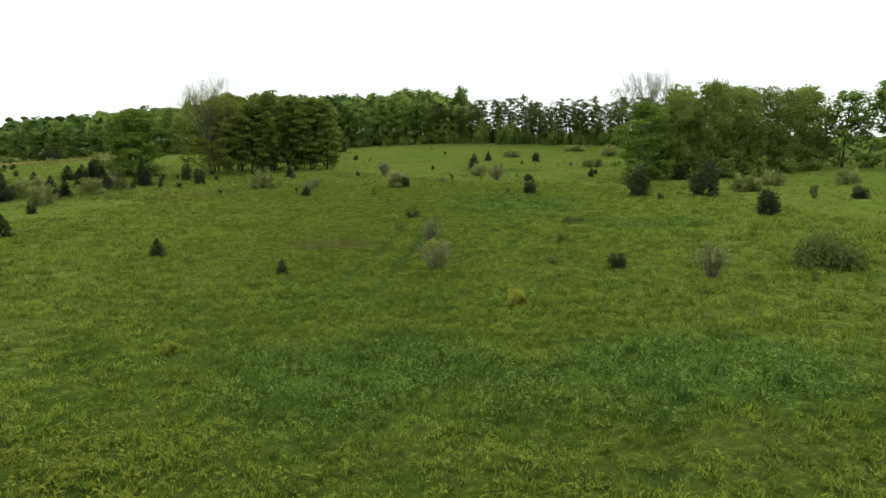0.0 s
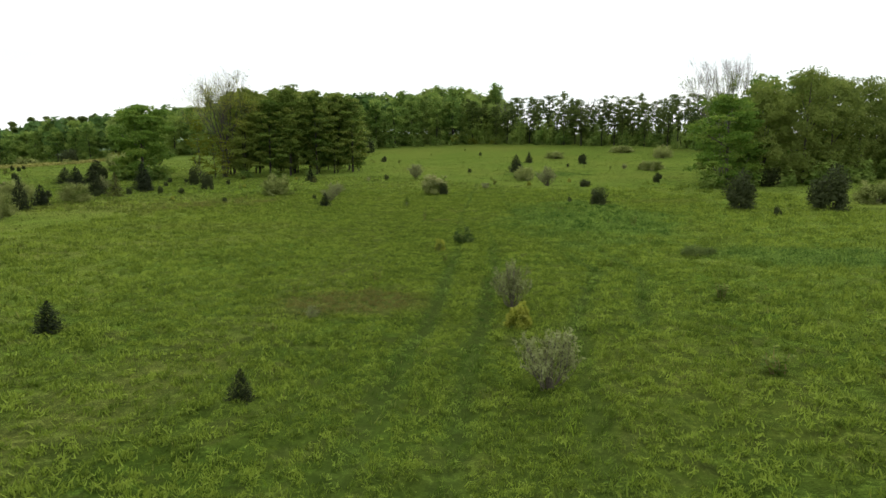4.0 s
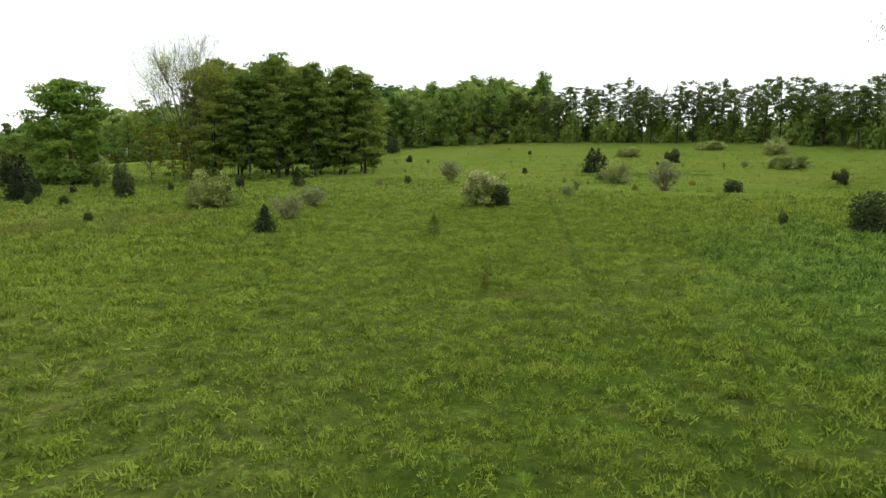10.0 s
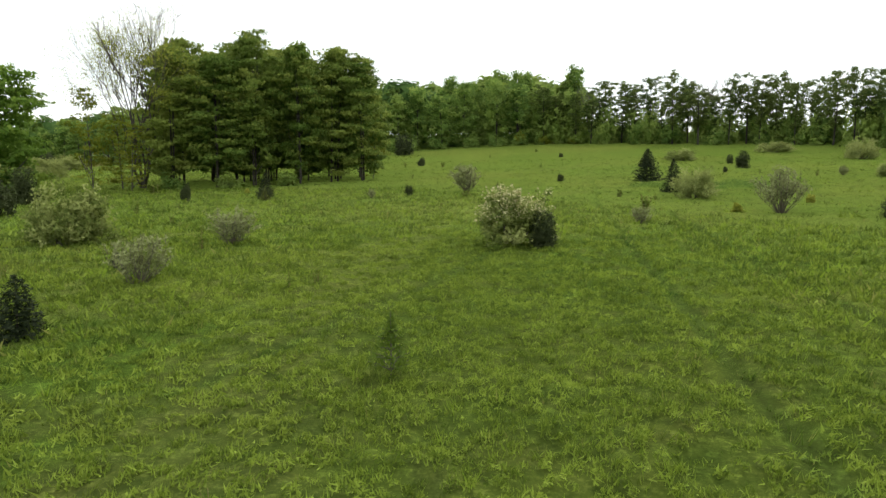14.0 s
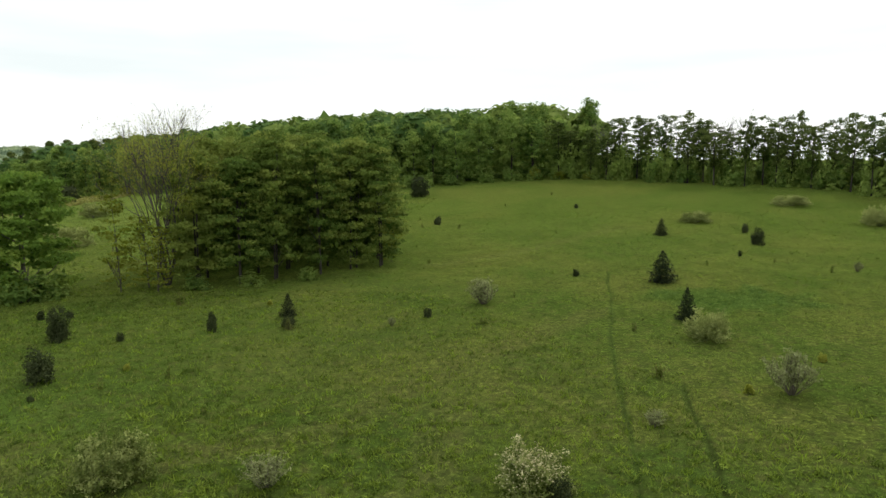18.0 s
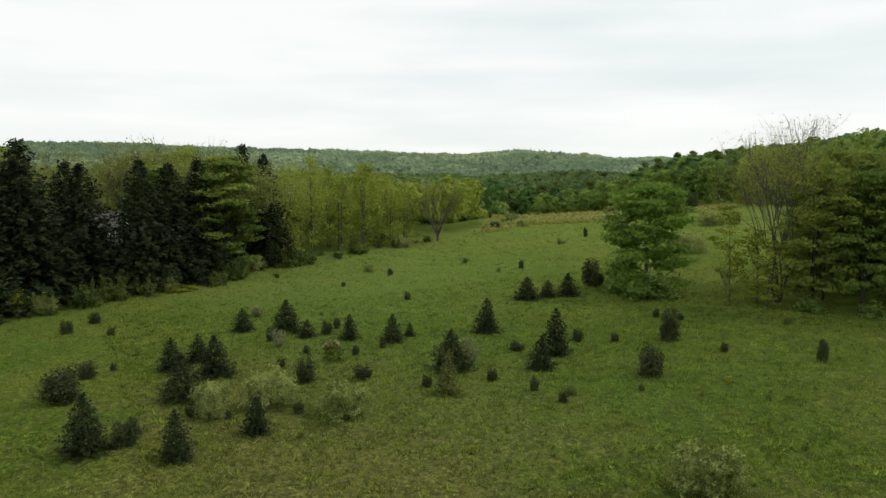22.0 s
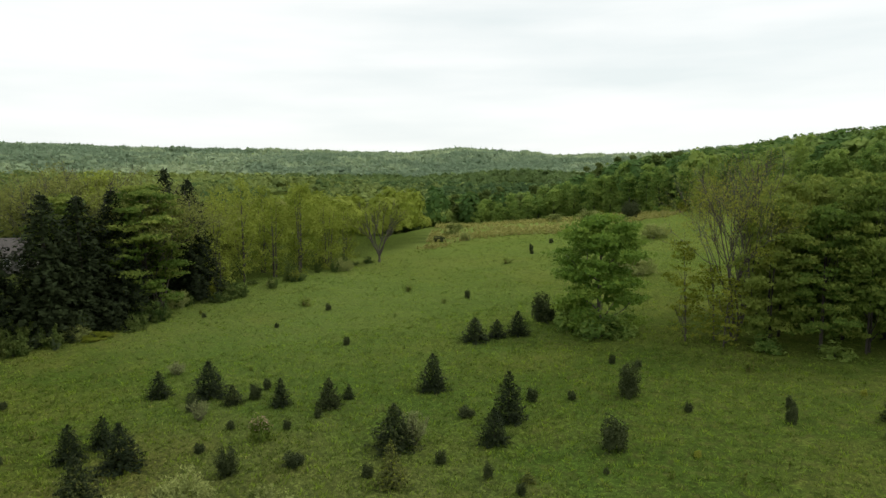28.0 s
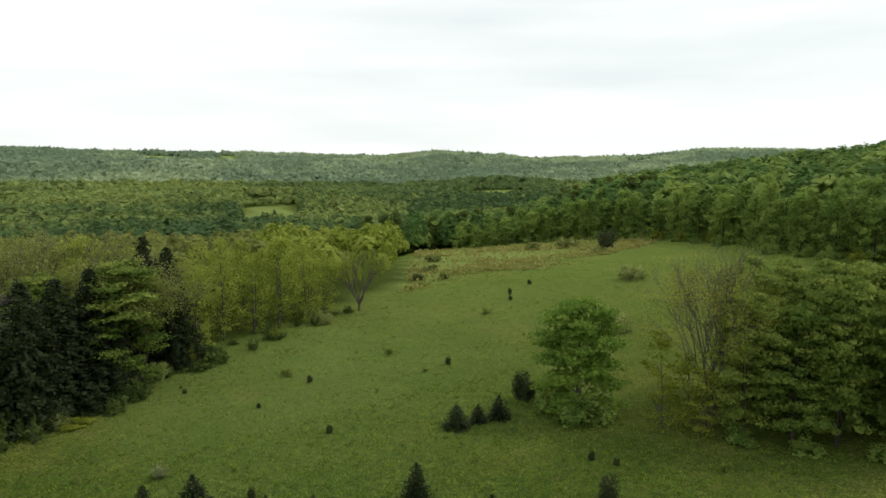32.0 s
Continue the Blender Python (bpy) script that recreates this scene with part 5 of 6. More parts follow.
# ---- bushes, young conifers and weeds of the meadow ----
put("spruce", -57.6, 102, 3.16, 2.14)
put("spruce", -48.5, 102.5, 3.68, 2.16)
put("spruce", -46.2, 99.3, 2.43, 1.76)
put("spruce", -49.6, 93.6, 3.01, 2.59)
put("young_spruce", -45.2, 90.8, 2.81, 1.65)
put("cedar", -46.4, 112.9, 2.60, 1.73)
put("cedar", -40.5, 104.6, 2.17, 1.85)
put("spruce", -67.3, 113.7, 2.52, 2.64)
put("spruce", -67, 116.4, 1.92, 1.79)
put("spruce", -66.3, 118.7, 2.58, 2.19)
put("cedar", -69, 124.9, 3.11, 2.76)
put("spruce", -59.4, 93.5, 2.42, 1.75)
put("spruce", -62, 90.6, 2.21, 1.47)
put("cedar", -64.7, 89.5, 1.26, 1.01)
put("spruce", -70.1, 83.3, 2.16, 1.75)
put("spruce", -67.7, 86.7, 2.97, 2.56)
put("spruce", -64.8, 87.7, 1.59, 1.39)
put("cedar", -65.1, 84.6, 1.21, 0.97)
put("spruce", -60.7, 75.8, 2.49, 1.83)
put("spruce", -61.8, 77.9, 2.16, 1.56)
put("spruce", -57.4, 78.3, 3.03, 2.42)
put("spruce", -53.4, 75.4, 3.09, 2.36)
put("cedar", -49.7, 75.4, 1.01, 0.88)
put("spruce", -45.1, 78.1, 2.10, 1.46)
put("spruce", -43.8, 73.6, 2.66, 1.62)
put("spruce", -47, 69.5, 3.28, 2.20)
put("cedar", -47.2, 71.5, 1.45, 1.66)
put("cedar", -56.9, 68.5, 2.21, 2.50)
put("cedar", -61.8, 70.2, 1.19, 1.43)
put("cedar", -52.4, 83.4, 1.76, 1.41)
put("cedar", -51.3, 87.3, 0.88, 1.44)
put("cedar", -47, 90.2, 0.85, 0.77)
put("cedar", -45.9, 94.8, 0.87, 0.79)
put("cedar", -42.4, 95.8, 0.94, 0.68)
put("cedar", -51.2, 100.7, 0.74, 1.29)
put("cedar", -50.5, 106.5, 1.06, 0.96)
put("cedar", -48.8, 109.1, 0.72, 0.67)
put("cedar", -41.5, 113.6, 0.72, 0.63)
put("cedar", -35.8, 117.1, 1.28, 0.85)
put("spruce", -31.7, 122.4, 2.02, 1.26)
put("young_spruce", -30, 118.7, 0.98, 0.78)
put("weed", -43.9, 125.2, 1.14, 1.24)
put("cedar", -53.1, 118.5, 0.83, 0.66)
put("cedar", -50.9, 119.4, 0.65, 0.65)
put("cedar", -74.9, 102.8, 0.89, 0.76)
put("cedar", -91.6, 108.5, 0.93, 0.78)
put("weed", -95.7, 107.3, 1.28, 1.28)
put("cedar", -74.2, 72.6, 0.69, 0.69)
put("cedar", -80.3, 71.6, 1.06, 1.28)
put("cedar", -76.9, 69.2, 1.20, 1.20)
put("cedar", -62.8, 72, 0.58, 0.58)
put("cedar", -57.2, 89.2, 0.72, 0.63)
put("cedar", -59.6, 85.9, 0.63, 0.63)
put("cedar", -56.8, 83, 0.67, 0.76)
put("cedar", -57.9, 91.9, 0.75, 0.65)
put("spruce", -60.2, 95.6, 1.20, 0.90)
put("weed", -72.5, 91.8, 0.57, 0.57)
put("cedar", -86.9, 99.8, 0.56, 0.56)
put("cedar", -97.4, 94.4, 0.60, 0.60)
put("weed", -95.6, 123, 1.04, 1.21)
put("weed", -85.3, 122.2, 0.79, 1.11)
put("cedar", -85.6, 126.3, 1.14, 0.81)
put("cedar", -112, 161.7, 1.04, 0.81)
put("cedar", -66.4, 91.1, 0.94, 0.73)
put("young_spruce", -40.6, 97.3, 0.67, 0.89)
put("weed", -33, 106.8, 0.86, 0.65)
put("cedar", -48.2, 77.2, 0.54, 0.40)
put("cedar", -47, 81.2, 0.76, 0.76)
put("weed", -43.2, 80.1, 0.69, 0.50)
put("weed", -66.1, 74, 0.98, 0.80)
put("olive", -49.1, 80, 2.54, 3.25)
put("olive", -45, 83.3, 2.24, 2.99)
put("olive", -49.2, 76.5, 2.37, 2.37)
put("olive", -27.2, 93.9, 2.84, 3.29, label="large feathery silver-green bush with pale top shoots")
put("cherry", -56.3, 87, 1.65, 1.56)
put("willow", -62.8, 84.6, 1.69, 1.41)
put("willow", -49.5, 95, 2.54, 2.03)
put("willow", -75.4, 86, 1.41, 1.69)
put("spruce", 0.8, 138.4, 3.14, 2.35)
put("spruce", 1.3, 124.7, 2.61, 1.44)
put("cedar", 14.4, 159.6, 1.98, 1.70)
put("cedar", 14.7, 168, 1.24, 0.93)
put("spruce", 3.6, 166.9, 2.35, 1.57)
put("cedar", -42.7, 215.1, 4.24, 4.24)
put("cedar", -19.6, 123.6, 0.86, 0.76)
put("cedar", -30.4, 177.4, 1.30, 1.30)
put("cedar", -7.6, 141, 0.72, 0.72)
put("weed", -26.1, 173.2, 0.89, 0.89)
put("weed", -32.3, 174.5, 0.73, 0.73)
put("cedar", -8.4, 194.3, 0.82, 0.82)
put("weed", -13.8, 213.6, 0.95, 0.71)
put("weed", -3, 121.3, 0.77, 0.60)
put("willow", 20.5, 144.2, 1.15, 0.92)
put("weed", 13.6, 148.3, 0.62, 0.37)
put("cedar", 10.9, 152.4, 0.66, 0.52)
put("weed", -35.7, 104, 0.69, 0.42)
put("weed", -27.4, 101.9, 0.63, 0.44)
put("cedar", -38.5, 101.6, 0.40, 0.40)
put("weed", -23.7, 98.4, 0.45, 0.28)
put("weed", -24.8, 146.8, 0.67, 0.54)
put("weed", -14.7, 122.2, 0.64, 1.01)
put("weed", -13.1, 131.2, 0.74, 0.42)
put("weed", -14.6, 111.3, 0.59, 0.30)
put("willow", -15.6, 128.7, 2.66, 2.96)
put("olive", 2.2, 119.8, 2.38, 3.03)
put("willow", 5, 109.5, 2.83, 2.74)
put("blossom", -8.7, 95.6, 2.62, 3.04)
put("willow", -20.2, 94.7, 1.72, 1.97)
put("weed", -2.1, 111.4, 0.98, 1.05)
put("olive", 27.4, 193.9, 1.92, 5.76)
put("olive", 10, 177.6, 1.89, 4.46)
put("olive", 33.1, 173.2, 3.14, 4.08)
put("cedar", -148.5, 233.3, 4.73, 4.73)
put("spruce", -17.5, 80.6, 1.31, 1.06)
put("willow", -18.6, 86.2, 1.62, 1.7, label="dense grey-brown fan of nearly bare twigs")
put("cedar", -7.5, 94.9, 1.40, 1.08)
put("sapling", -9.3, 79.2, 1.06, 0.75)
put("weed", -13.5, 86.8, 0.61, 0.24)
put("stalk", -9.9, 74.5, 0.40, 0.15)
put("stalk", -6.3, 74.7, 0.58, 0.18)
put("olive", 23.5, 141, 1.77, 2.21)
put("cedar", 9.8, 106.9, 0.95, 1.55)
put("cedar", -37.3, 119.6, 0.94, 0.70)
put("cedar", -30.3, 119.4, 0.82, 1.19)
put("weed", -20.8, 93.4, 0.75, 0.47)
put("willow", -3, 103.9, 0.99, 1.23)
put("goldbush", -3.1, 51.6, 0.61, 0.56)
put("cedar", 8.4, 80.6, 1.64, 1.70)
put("weed", -6.1, 67.6, 1.09, 0.43)
put("weed", 4.5, 74.7, 0.48, 0.48)
put("cedar", 6, 83.4, 0.62, 0.43)
put("cedar", 20, 112.8, 1.33, 0.95)
put("olive", 24.3, 137.7, 1.89, 3.35)
put("cedar", -29.2, 84.3, 0.50, 0.50)
put("weed", -32.2, 80.8, 0.47, 0.33)
put("cedar", -39.8, 96.1, 0.65, 0.65)
put("weed", -13.7, 85.4, 0.56, 0.28)
put("willow", 0.7, 38.1, 1.71, 1.20)
put("goldbush", 0.9, 35.3, 0.70, 0.73)
put("weed", -4.5, 41.8, 0.74, 0.42)
put("cedar", 19.6, 76.2, 2.95, 2.71)
put("weed", 8.8, 63.7, 0.83, 0.59)
put("weed", -3.1, 50.5, 0.60, 0.40)
put("cedar", 25.9, 74.1, 3.30, 3.10)
put("cedar", 24.2, 53.7, 1.91, 1.66)
put("olive", 31.9, 79.2, 2.15, 3.22)
put("olive", 38.4, 88.2, 2.18, 3.02)
put("olive", 45.9, 85.7, 2.13, 2.66)
put("cedar", 37.8, 67.5, 1.04, 1.56)
put("weed", 34.2, 68.6, 1.59, 1.06)
put("bramble", 17.4, 30.4, 1.32, 3.08)
put("willow", 12.1, 28.2, 1.53, 1.27)
put("willow", 1.5, 30.3, 1.51, 1.32)
put("spruce", -12.1, 33.6, 0.92, 0.76)
put("spruce", -25.2, 40.8, 1.48, 1.21)
put("cedar", -35.1, 57.8, 0.82, 0.87)
put("spruce", -4.6, 28.9, 0.68, 0.46)
put("weed", 6.5, 31.4, 0.58, 0.77)
put("cedar", 9, 30.4, 0.65, 0.79)
put("olive", -39, 64.9, 2.27, 2.44)
put("cedar", 31, 103.1, 2.12, 3.59)
put("olive", -84.9, 156.5, 3.42, 5.79)
put("weed", 7.7, 39.8, 0.65, 0.70)
put("weed", 8.9, 31.4, 0.66, 0.66)
put("weed", -5.9, 34.3, 0.36, 0.32)
put("goldbush", 4.6, 23.2, 0.50, 0.70)
put("dark_shrub", -2.1, 55.1, 0.95, 1.3)
put("olive", -175.9, 188.6, 2.7, 5.0)
put("olive", -157.3, 174.7, 2.4, 3.9)
put("cedar", -147.7, 163.9, 1.4, 3.0)
put("olive", -173.0, 226.6, 2.9, 4.8)
put("olive", -165.0, 234.7, 3.4, 8.0)
put("cedar", -157.6, 245.1, 4.8, 5.8)
put("olive", -144.3, 226.2, 2.0, 4.3)
put("olive", -107.4, 193.0, 3.7, 6.0)
put("cedar", -117.0, 166.0, 1.2, 0.9)
put("cedar", -122.0, 176.4, 1.0, 1.0)
put("olive", -81.2, 155.8, 3.4, 5.2)
put("olive", -144.2, 169.3, 2.2, 2.5)
put("weed", -96.6, 107.5, 1.2, 1.4)
put("weed", -95.9, 123.2, 1.0, 1.3)
put("weed", -106.0, 150.7, 1.2, 2.4)
put("weed", -99.3, 94.5, 0.9, 0.7)
put("weed", -29.2, 89.9, 0.54, 0.35)
put("weed", -23.1, 86.2, 0.47, 0.30)
put("weed", -19.4, 77.1, 0.51, 0.33)
put("weed", -14.6, 74.9, 0.35, 0.23)
put("cedar", -20.9, 88.4, 0.51, 0.43)
put("weed", -0.7, 118.0, 0.50, 0.33)
put("weed", 4.6, 87.4, 0.44, 0.29)
put("weed", 8.7, 94.1, 0.45, 0.29)
put("weed", -29.6, 80.8, 0.33, 0.21)
put("weed", -15.6, 83.6, 0.30, 0.20)
put("weed", -45.6, 108.5, 0.57, 0.37)
put("weed", -36.2, 112.8, 0.45, 0.30)
put("weed", -32.5, 110.8, 0.43, 0.28)
put("willow", -21.9, 120.7, 0.84, 0.75)
put("weed", -10.8, 168.3, 0.58, 0.38)
put("weed", -7.9, 109.5, 0.50, 0.33)
put("goldbush", 2.6, 109.1, 0.51, 0.56)
put("goldbush", 8.4, 115.5, 0.51, 0.56)
put("goldbush", -35.2, 126.1, 0.44, 0.48)
put("weed", -9.6, 111.8, 0.38, 0.24)
put("weed", -26.2, 114.7, 0.34, 0.22)
put("weed", -34.4, 181.9, 0.68, 0.44)
put("weed", -21.7, 198.3, 0.65, 0.42)
put("weed", -82.6, 113.2, 0.59, 0.38)
put("weed", -33.7, 90.5, 0.49, 0.32)
put("weed", -37.6, 92.4, 0.41, 0.26)
put("weed", -55.9, 93.6, 0.47, 0.30)
put("weed", -99.3, 119.7, 0.70, 0.46)
put("goldbush", -36.6, 107.7, 0.42, 0.46)
put("goldbush", -36.4, 87.2, 0.43, 0.47)
put("weed", -68.8, 102.1, 0.47, 0.31)
put("weed", -83.6, 147.5, 0.64, 0.42)
put("weed", -89.2, 134.4, 0.70, 0.45)
put("weed", -23.2, 60.0, 0.50, 0.33)
put("weed", -2.5, 47.8, 0.50, 0.33)
put("weed", -7.0, 39.5, 0.55, 0.36)
put("weed", -32.8, 75.1, 0.48, 0.31)
put("weed", 7.2, 64.5, 0.45, 0.29)
put("weed", 12.8, 64.9, 0.51, 0.33)
put("weed", 8.1, 54.6, 0.44, 0.29)
put("bramble", 9.6, 50.2, 0.48, 1.67)
put("willow", -5.3, 36.0, 0.51, 0.46)
put("weed", -33.3, 67.1, 0.43, 0.28)
put("weed", 17.8, 143.6, 0.79, 0.51)
put("weed", 6.4, 147.0, 0.80, 0.52)
put("cedar", 21.6, 118.5, 0.79, 0.67)
put("weed", -10.7, 52.8, 0.33, 0.21)
put("weed", 5.2, 58.7, 0.38, 0.25)
put("weed", -9.4, 30.9, 0.32, 0.21)
put("weed", -26.1, 50.7, 0.43, 0.28)
put("weed", 14.1, 22.6, 0.42, 0.28)
put("weed", 12.9, 25.4, 0.30, 0.20)
put("weed", 11.7, 31.0, 0.40, 0.26)
put("weed", 12.8, 38.5, 0.37, 0.24)
put("weed", 15.5, 27.5, 0.61, 0.39)
put("weed", 17.0, 39.4, 0.39, 0.26)
put("weed", -5.6, 37.8, 0.30, 0.20)
put("weed", 5.0, 46.7, 0.37, 0.24)
put("cedar", 20.4, 69.9, 0.69, 0.59)
put("cedar", 36.4, 73.4, 0.91, 0.77)
put("cedar", 40.1, 72.1, 0.92, 0.78)
put("weed", 20.3, 43.8, 0.37, 0.24)
put("goldbush", -3.7, 17.3, 0.30, 0.33)

# ---- grass and herbs ----
def grass(name, rng, x, y, h, wide, label, lean=0.5, blades=6, spread=0.09, least=0.0):
    """Tufts of single bent blades."""
    tone = np.clip(1.5 * (fbm(x, y, 0.55, 2, 57) - 0.5) + 0.45 + rng.uniform(-0.5, 0.55, len(x)) - 0.9 * rut_mask(x, y), least, 1)
    lush, dry = lush_mask(x, y), np.maximum(dry_mask(x, y), 0.3 * lane_mask(x, y))
    pale = field_mask(x, y)
    x, y, h, tone, lush, dry, pale = (np.repeat(q, blades) for q in (x, y, h, tone, lush, dry, pale))
    k = len(x)
    a, b = rng.uniform(0, 2 * np.pi, k), rng.uniform(0, 2 * np.pi, k)
    ox, oy = np.cos(b) * spread * rng.uniform(0, 1, k), np.sin(b) * spread * rng.uniform(0, 1, k)
    x, y, h = x + ox, y + oy, h * rng.uniform(0.55, 1.15, k)
    side = np.stack([np.cos(a), np.sin(a), 0 * a], 1) * (wide * rng.uniform(0.6, 1.4, k))[:, None]
    foot = np.stack([x, y, ground_z(x, y) - 0.03], 1)
    fall = np.stack([np.cos(b), np.sin(b), 0 * b], 1) * (h * lean * rng.uniform(0.2, 1.2, k))[:, None]
    v = np.stack([foot - side, foot + side, foot + fall + np.stack([0 * h, 0 * h, h], 1)], 1).reshape(-1, 3)
    me = mesh_from(name, v, np.arange(3 * k).reshape(-1, 3), MAT_GRASS, np.repeat(tone, 3))
    add_value(me, "lush", np.repeat(lush, 3))
    add_value(me, "dry", np.repeat(dry, 3))
    add_value(me, "field", np.repeat(pale, 3))
    return tagged(new(name, me), label, "grass", kind="stuff")


grng = np.random.default_rng(17)
k = 52000
x, y = grng.uniform(-24, 20, k), grng.uniform(6, 100, k)
keep = grng.uniform(0, 1, k) < np.clip(1.3 - off_path(x, y) / 11, 0.06, 1)
x, y = x[keep], y[keep]
clump = fbm(x, y, 0.7, 2, 51)
keep = grng.uniform(0, 1, len(x)) < (0.35 + 0.95 * clump) * (1 - 0.75 * rut_mask(x, y))
x, y, clump = x[keep], y[keep], clump[keep]
grass("meadow_grass", grng, x, y, (0.06 + 0.22 * clump + 0.12 * lush_mask(x, y)) * grng.uniform(0.5, 1.3, len(x)) * (1 - 0.4 * lane_mask(x, y)) * 0.95, 0.0105, "short mixed meadow grass in uneven tufts", 0.7, 7, 0.10)
k = 38000
x, y = grng.uniform(-110, 60, k), grng.uniform(8, 190, k)
keep = (off_path(x, y) > 9) & (wood_mask(x, y) < 0.3) & (grng.uniform(0, 1, k) < 0.15 + 1.1 * fbm(x, y, 2.0, 2, 52))
x, y = x[keep], y[keep]
grass("far_meadow_grass", grng, x, y, grng.uniform(0.10, 0.26, len(x)), 0.035, "tufted grass of the wider meadow", 1.2, 5, 0.3, 0.2)
k = 30000
x, y = grng.uniform(-80, 12, k), grng.uniform(72, 132, k)
keep = (off_path(x, y) > 7) & (wood_mask(x, y) < 0.3) & (grng.uniform(0, 1, k) < 0.1 + 1.2 * fbm(x, y, 1.4, 2, 58)) & (x + 0.9 * y < 98)
x, y = x[keep], y[keep]
grass("middle_meadow_grass", grng, x, y, grng.uniform(0.12, 0.34, len(x)), 0.04, "short tufted grass between the small conifers", 1.0, 5, 0.25, 0.15)
k = 34000
x, y = grng.uniform(-150, -38, k), grng.uniform(72, 215, k)
keep = (wood_mask(x, y) < 0.3) & (grng.uniform(0, 1, k) < 0.15 + 1.0 * fbm(x, y, 2.4, 2, 59)) & (near_line(x, y, ((-62.0, 126.3), (-40.0, 144.0))) > 7)
x, y = x[keep], y[keep]
grass("west_meadow_grass", grng, x, y, grng.uniform(0.14, 0.30, len(x)), 0.055, "rough grass sloping towards the valley woods", 1.0, 4, 0.35, 0.18)
def herbs(name, rng, x, y, size, high, mat, label, per=7, reach=0.07, placed=False):
    """Low leafy herbs in clumps."""
    k = len(x)
    c = np.stack([x, y, ground_z(x, y)], 1)[:, None] + rng.normal(0, 1, (k, per, 3)) * [reach, reach, 0.0] + np.stack([np.zeros((k, per)), np.zeros((k, per)), rng.uniform(0.1, 1, (k, per)) * high[:, None]], -1)
    nn = rng.normal(0, 0.6, (k, per, 3)) + [0, 0, 0.9]
    v, f = leaf_tris(rng, c.reshape(-1, 3), nn.reshape(-1, 3), np.repeat(size, per), 0.75, 0.2)
    me = mesh_from(name, v, f, mat, np.repeat(np.repeat(rng.uniform(0, 1, k), per), 3))
    if placed:
        add_value(me, "lush", np.repeat(np.clip(1.2 * lush_mask(x, y), 0, 0.95), 3 * per))
        add_value(me, "dry", np.repeat(np.maximum(dry_mask(x, y), 0.2 * lane_mask(x, y)), 3 * per))
    return tagged(new(name, me), label, "plants", kind="stuff")


def sward(name, rng, x, y, size, high, label, per=18):
    """Tussocks of upright narrow leaves, taller in their middle."""
    k = len(x)
    r = rng.uniform(0, 1, (k, per)) ** 0.6
    a = rng.uniform(0, 2 * np.pi, (k, per))
    wide = (2.6 * size)[:, None] * r
    z = ground_z(x, y)[:, None] + high[:, None] * (1 - 0.75 * r * r) * rng.uniform(0.45, 1, (k, per))
    c = np.stack([x[:, None] + wide * np.cos(a), y[:, None] + wide * np.sin(a), z], -1).reshape(-1, 3)
    v, f = leaf_tris(rng, c, np.zeros_like(c) + [0, 0, 1.0], np.repeat(size, per), 0.36, rise=0.7)
    tone = np.clip(np.repeat(0.8 * (fbm(x, y, 0.8, 2, 57) - 0.5) + 0.5 + rng.uniform(-0.32, 0.32, k), per) + rng.uniform(-0.35, 0.35, k * per), 0, 1)
    me = mesh_from(name, v, f, MAT_SWARD, np.repeat(tone, 3))
    add_value(me, "lush", np.repeat(np.clip(1.2 * lush_mask(x, y), 0, 0.95), 3 * per))
    add_value(me, "dry", np.repeat(1.3 * dry_mask(x, y) ** 2, 3 * per))
    return tagged(new(name, me), label, "plants", kind="stuff")


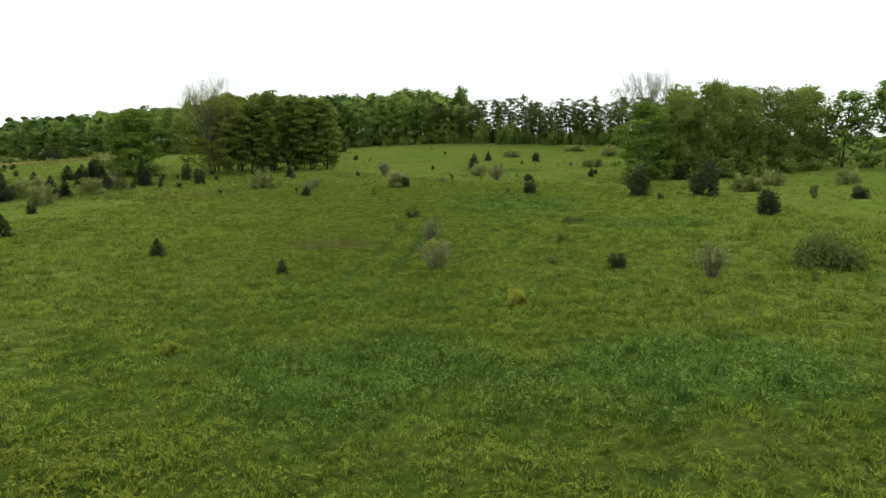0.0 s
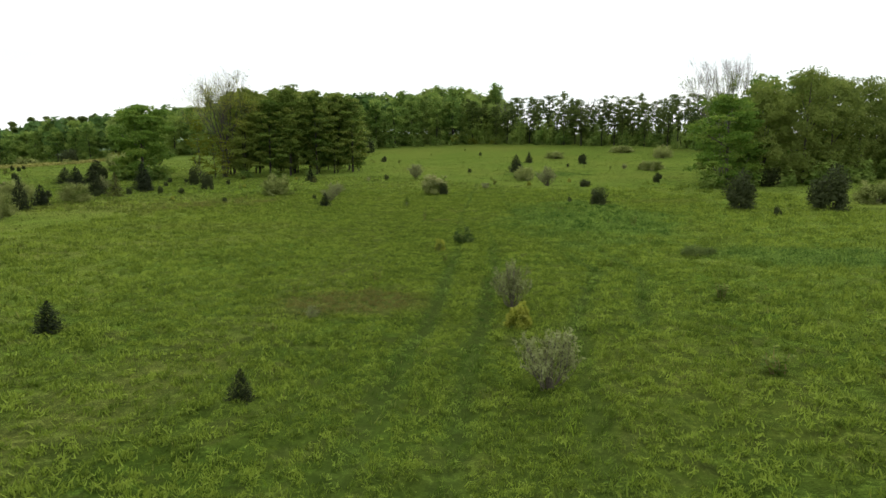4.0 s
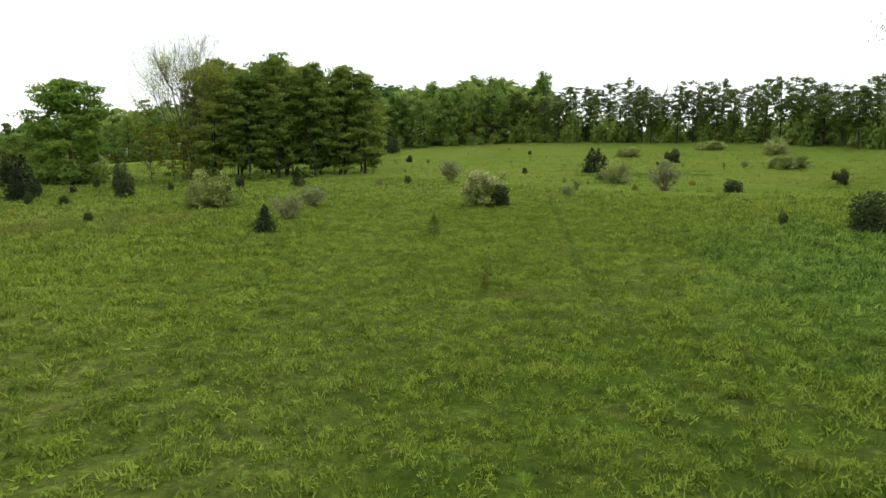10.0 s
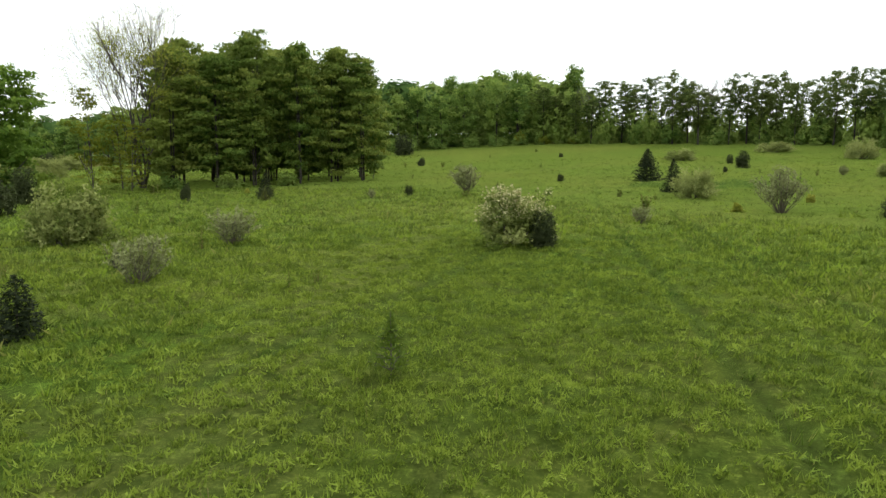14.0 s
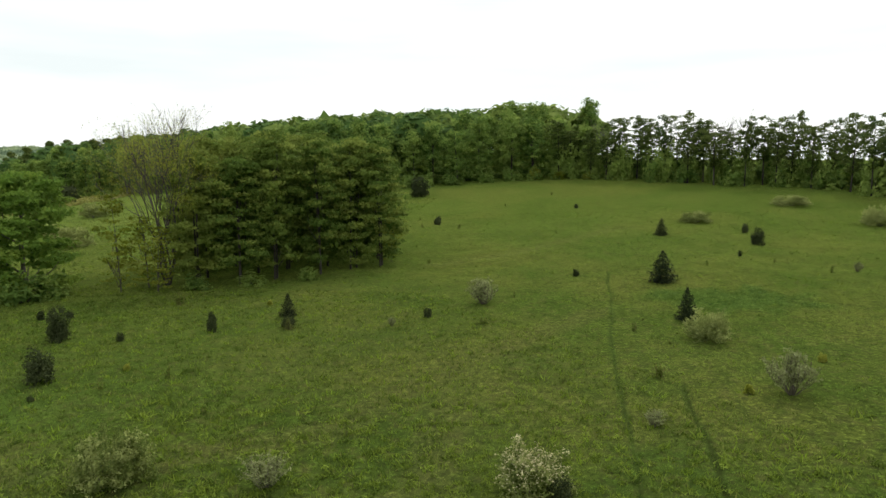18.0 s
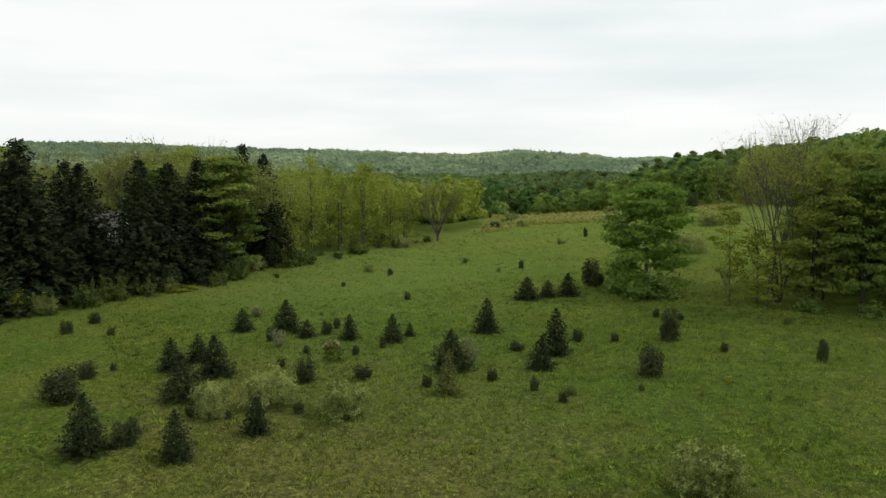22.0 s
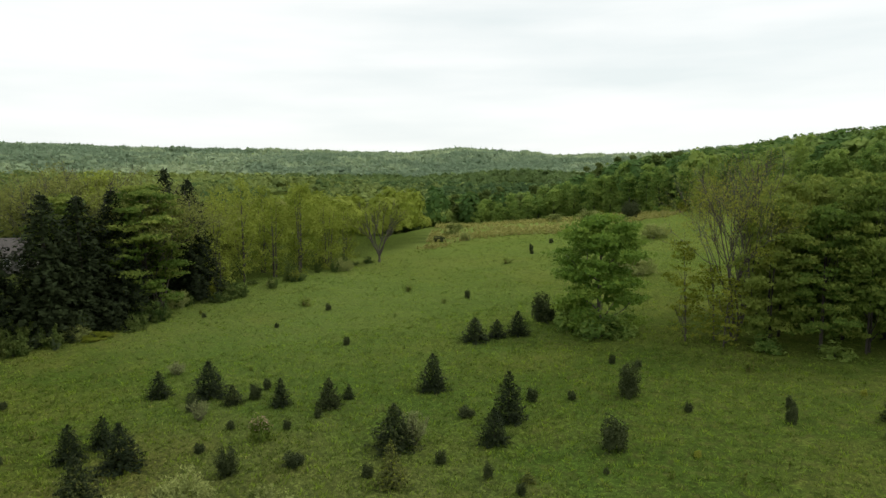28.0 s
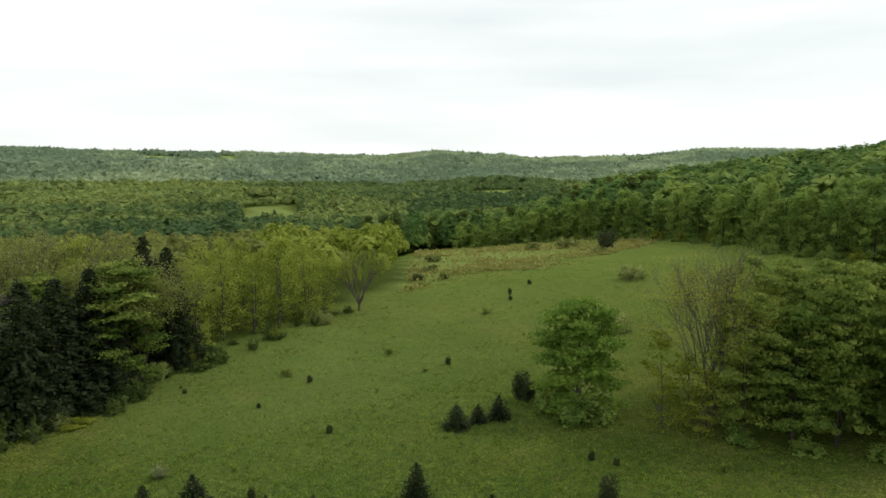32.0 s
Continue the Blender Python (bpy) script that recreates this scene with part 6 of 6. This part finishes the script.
k = 300000
x, y = grng.uniform(-32, 28, k), grng.uniform(6, 124, k)
size = 0.0315 * (1 + off_path(x, y) / 6.5) * (1 + np.clip(y - 84, 0, None) / 30)
mound = fbm(x, y, 0.62, 2, 13)
keep = grng.uniform(0, 1, k) < (0.0315 / size) ** 2 * (0.75 + 0.5 * mound) * (1 - 0.88 * rut_mask(x, y)) * (1 - smooth(90, 112, y))
x, y, size, mound = x[keep], y[keep], size[keep], mound[keep]
rank = np.clip(lush_mask(x, y) - 0.9 * rut_mask(x, y), 0, 1)
sward("meadow_herbs", grng, x, y, size * grng.uniform(0.8, 1.2, len(x)), (0.05 + 0.14 * mound * grng.uniform(0.5, 1.3, len(x)) + 0.24 * rank * fbm(x, y, 1.6, 2, 64)) * (1 - 0.3 * lane_mask(x, y)), "leafy tussocks of grass and low herbs")
k = 20000
x, y = np.concatenate([grng.uniform(-5, 21, k), grng.uniform(-3, 16, k // 3)]), np.concatenate([grng.uniform(11, 55, k), grng.uniform(126, 138, k // 3)])
keep = (lush_mask(x, y) > 0.45) & (rut_mask(x, y) < 0.1) & (grng.uniform(0, 1, len(x)) < 0.2 + 1.1 * fbm(x, y, 1.2, 2, 62))
x, y = x[keep], y[keep]
herbs("rank_herbs", grng, x, y, grng.uniform(0.026, 0.042, len(x)), 0.06 + 0.75 * np.clip(fbm(x, y, 1.1, 2, 63) - 0.25, 0, 1), MAT_SWARD, "rank blue-green leafy herbs in dense low mats", 14, 0.13, True)
k = 240
x, y = np.concatenate([grng.normal(-2.6, 1.4, k), grng.normal(3.5, 2.5, k // 2)]), np.concatenate([grng.normal(10.6, 1.3, k), grng.normal(9.5, 1.2, k // 2)])
herbs("yellow_herbs", grng, x, y, grng.uniform(0.028, 0.045, len(x)), grng.uniform(0.12, 0.36, len(x)), MAT_GOLD, "yellow-green leafy herbs in loose stands", 14)
k = 22000
x, y = grng.uniform(-225, -134, k), grng.uniform(148, 275, k)
keep = (brow_mask(x, y) > 0.3) & (wood_mask(x, y) < 0.2) & (grng.uniform(0, 1, k) < 0.15 + smooth(0.4, 0.65, fbm(x, y, 9, 2, 91)))
x, y = x[keep], y[keep]
herbs("dry_tall_grass", grng, x, y, grng.uniform(0.2, 0.4, len(x)), grng.uniform(0.3, 1.1, len(x)), MAT_PALEGRASS, "tall pale yellow grass on the brow of the field", 6)
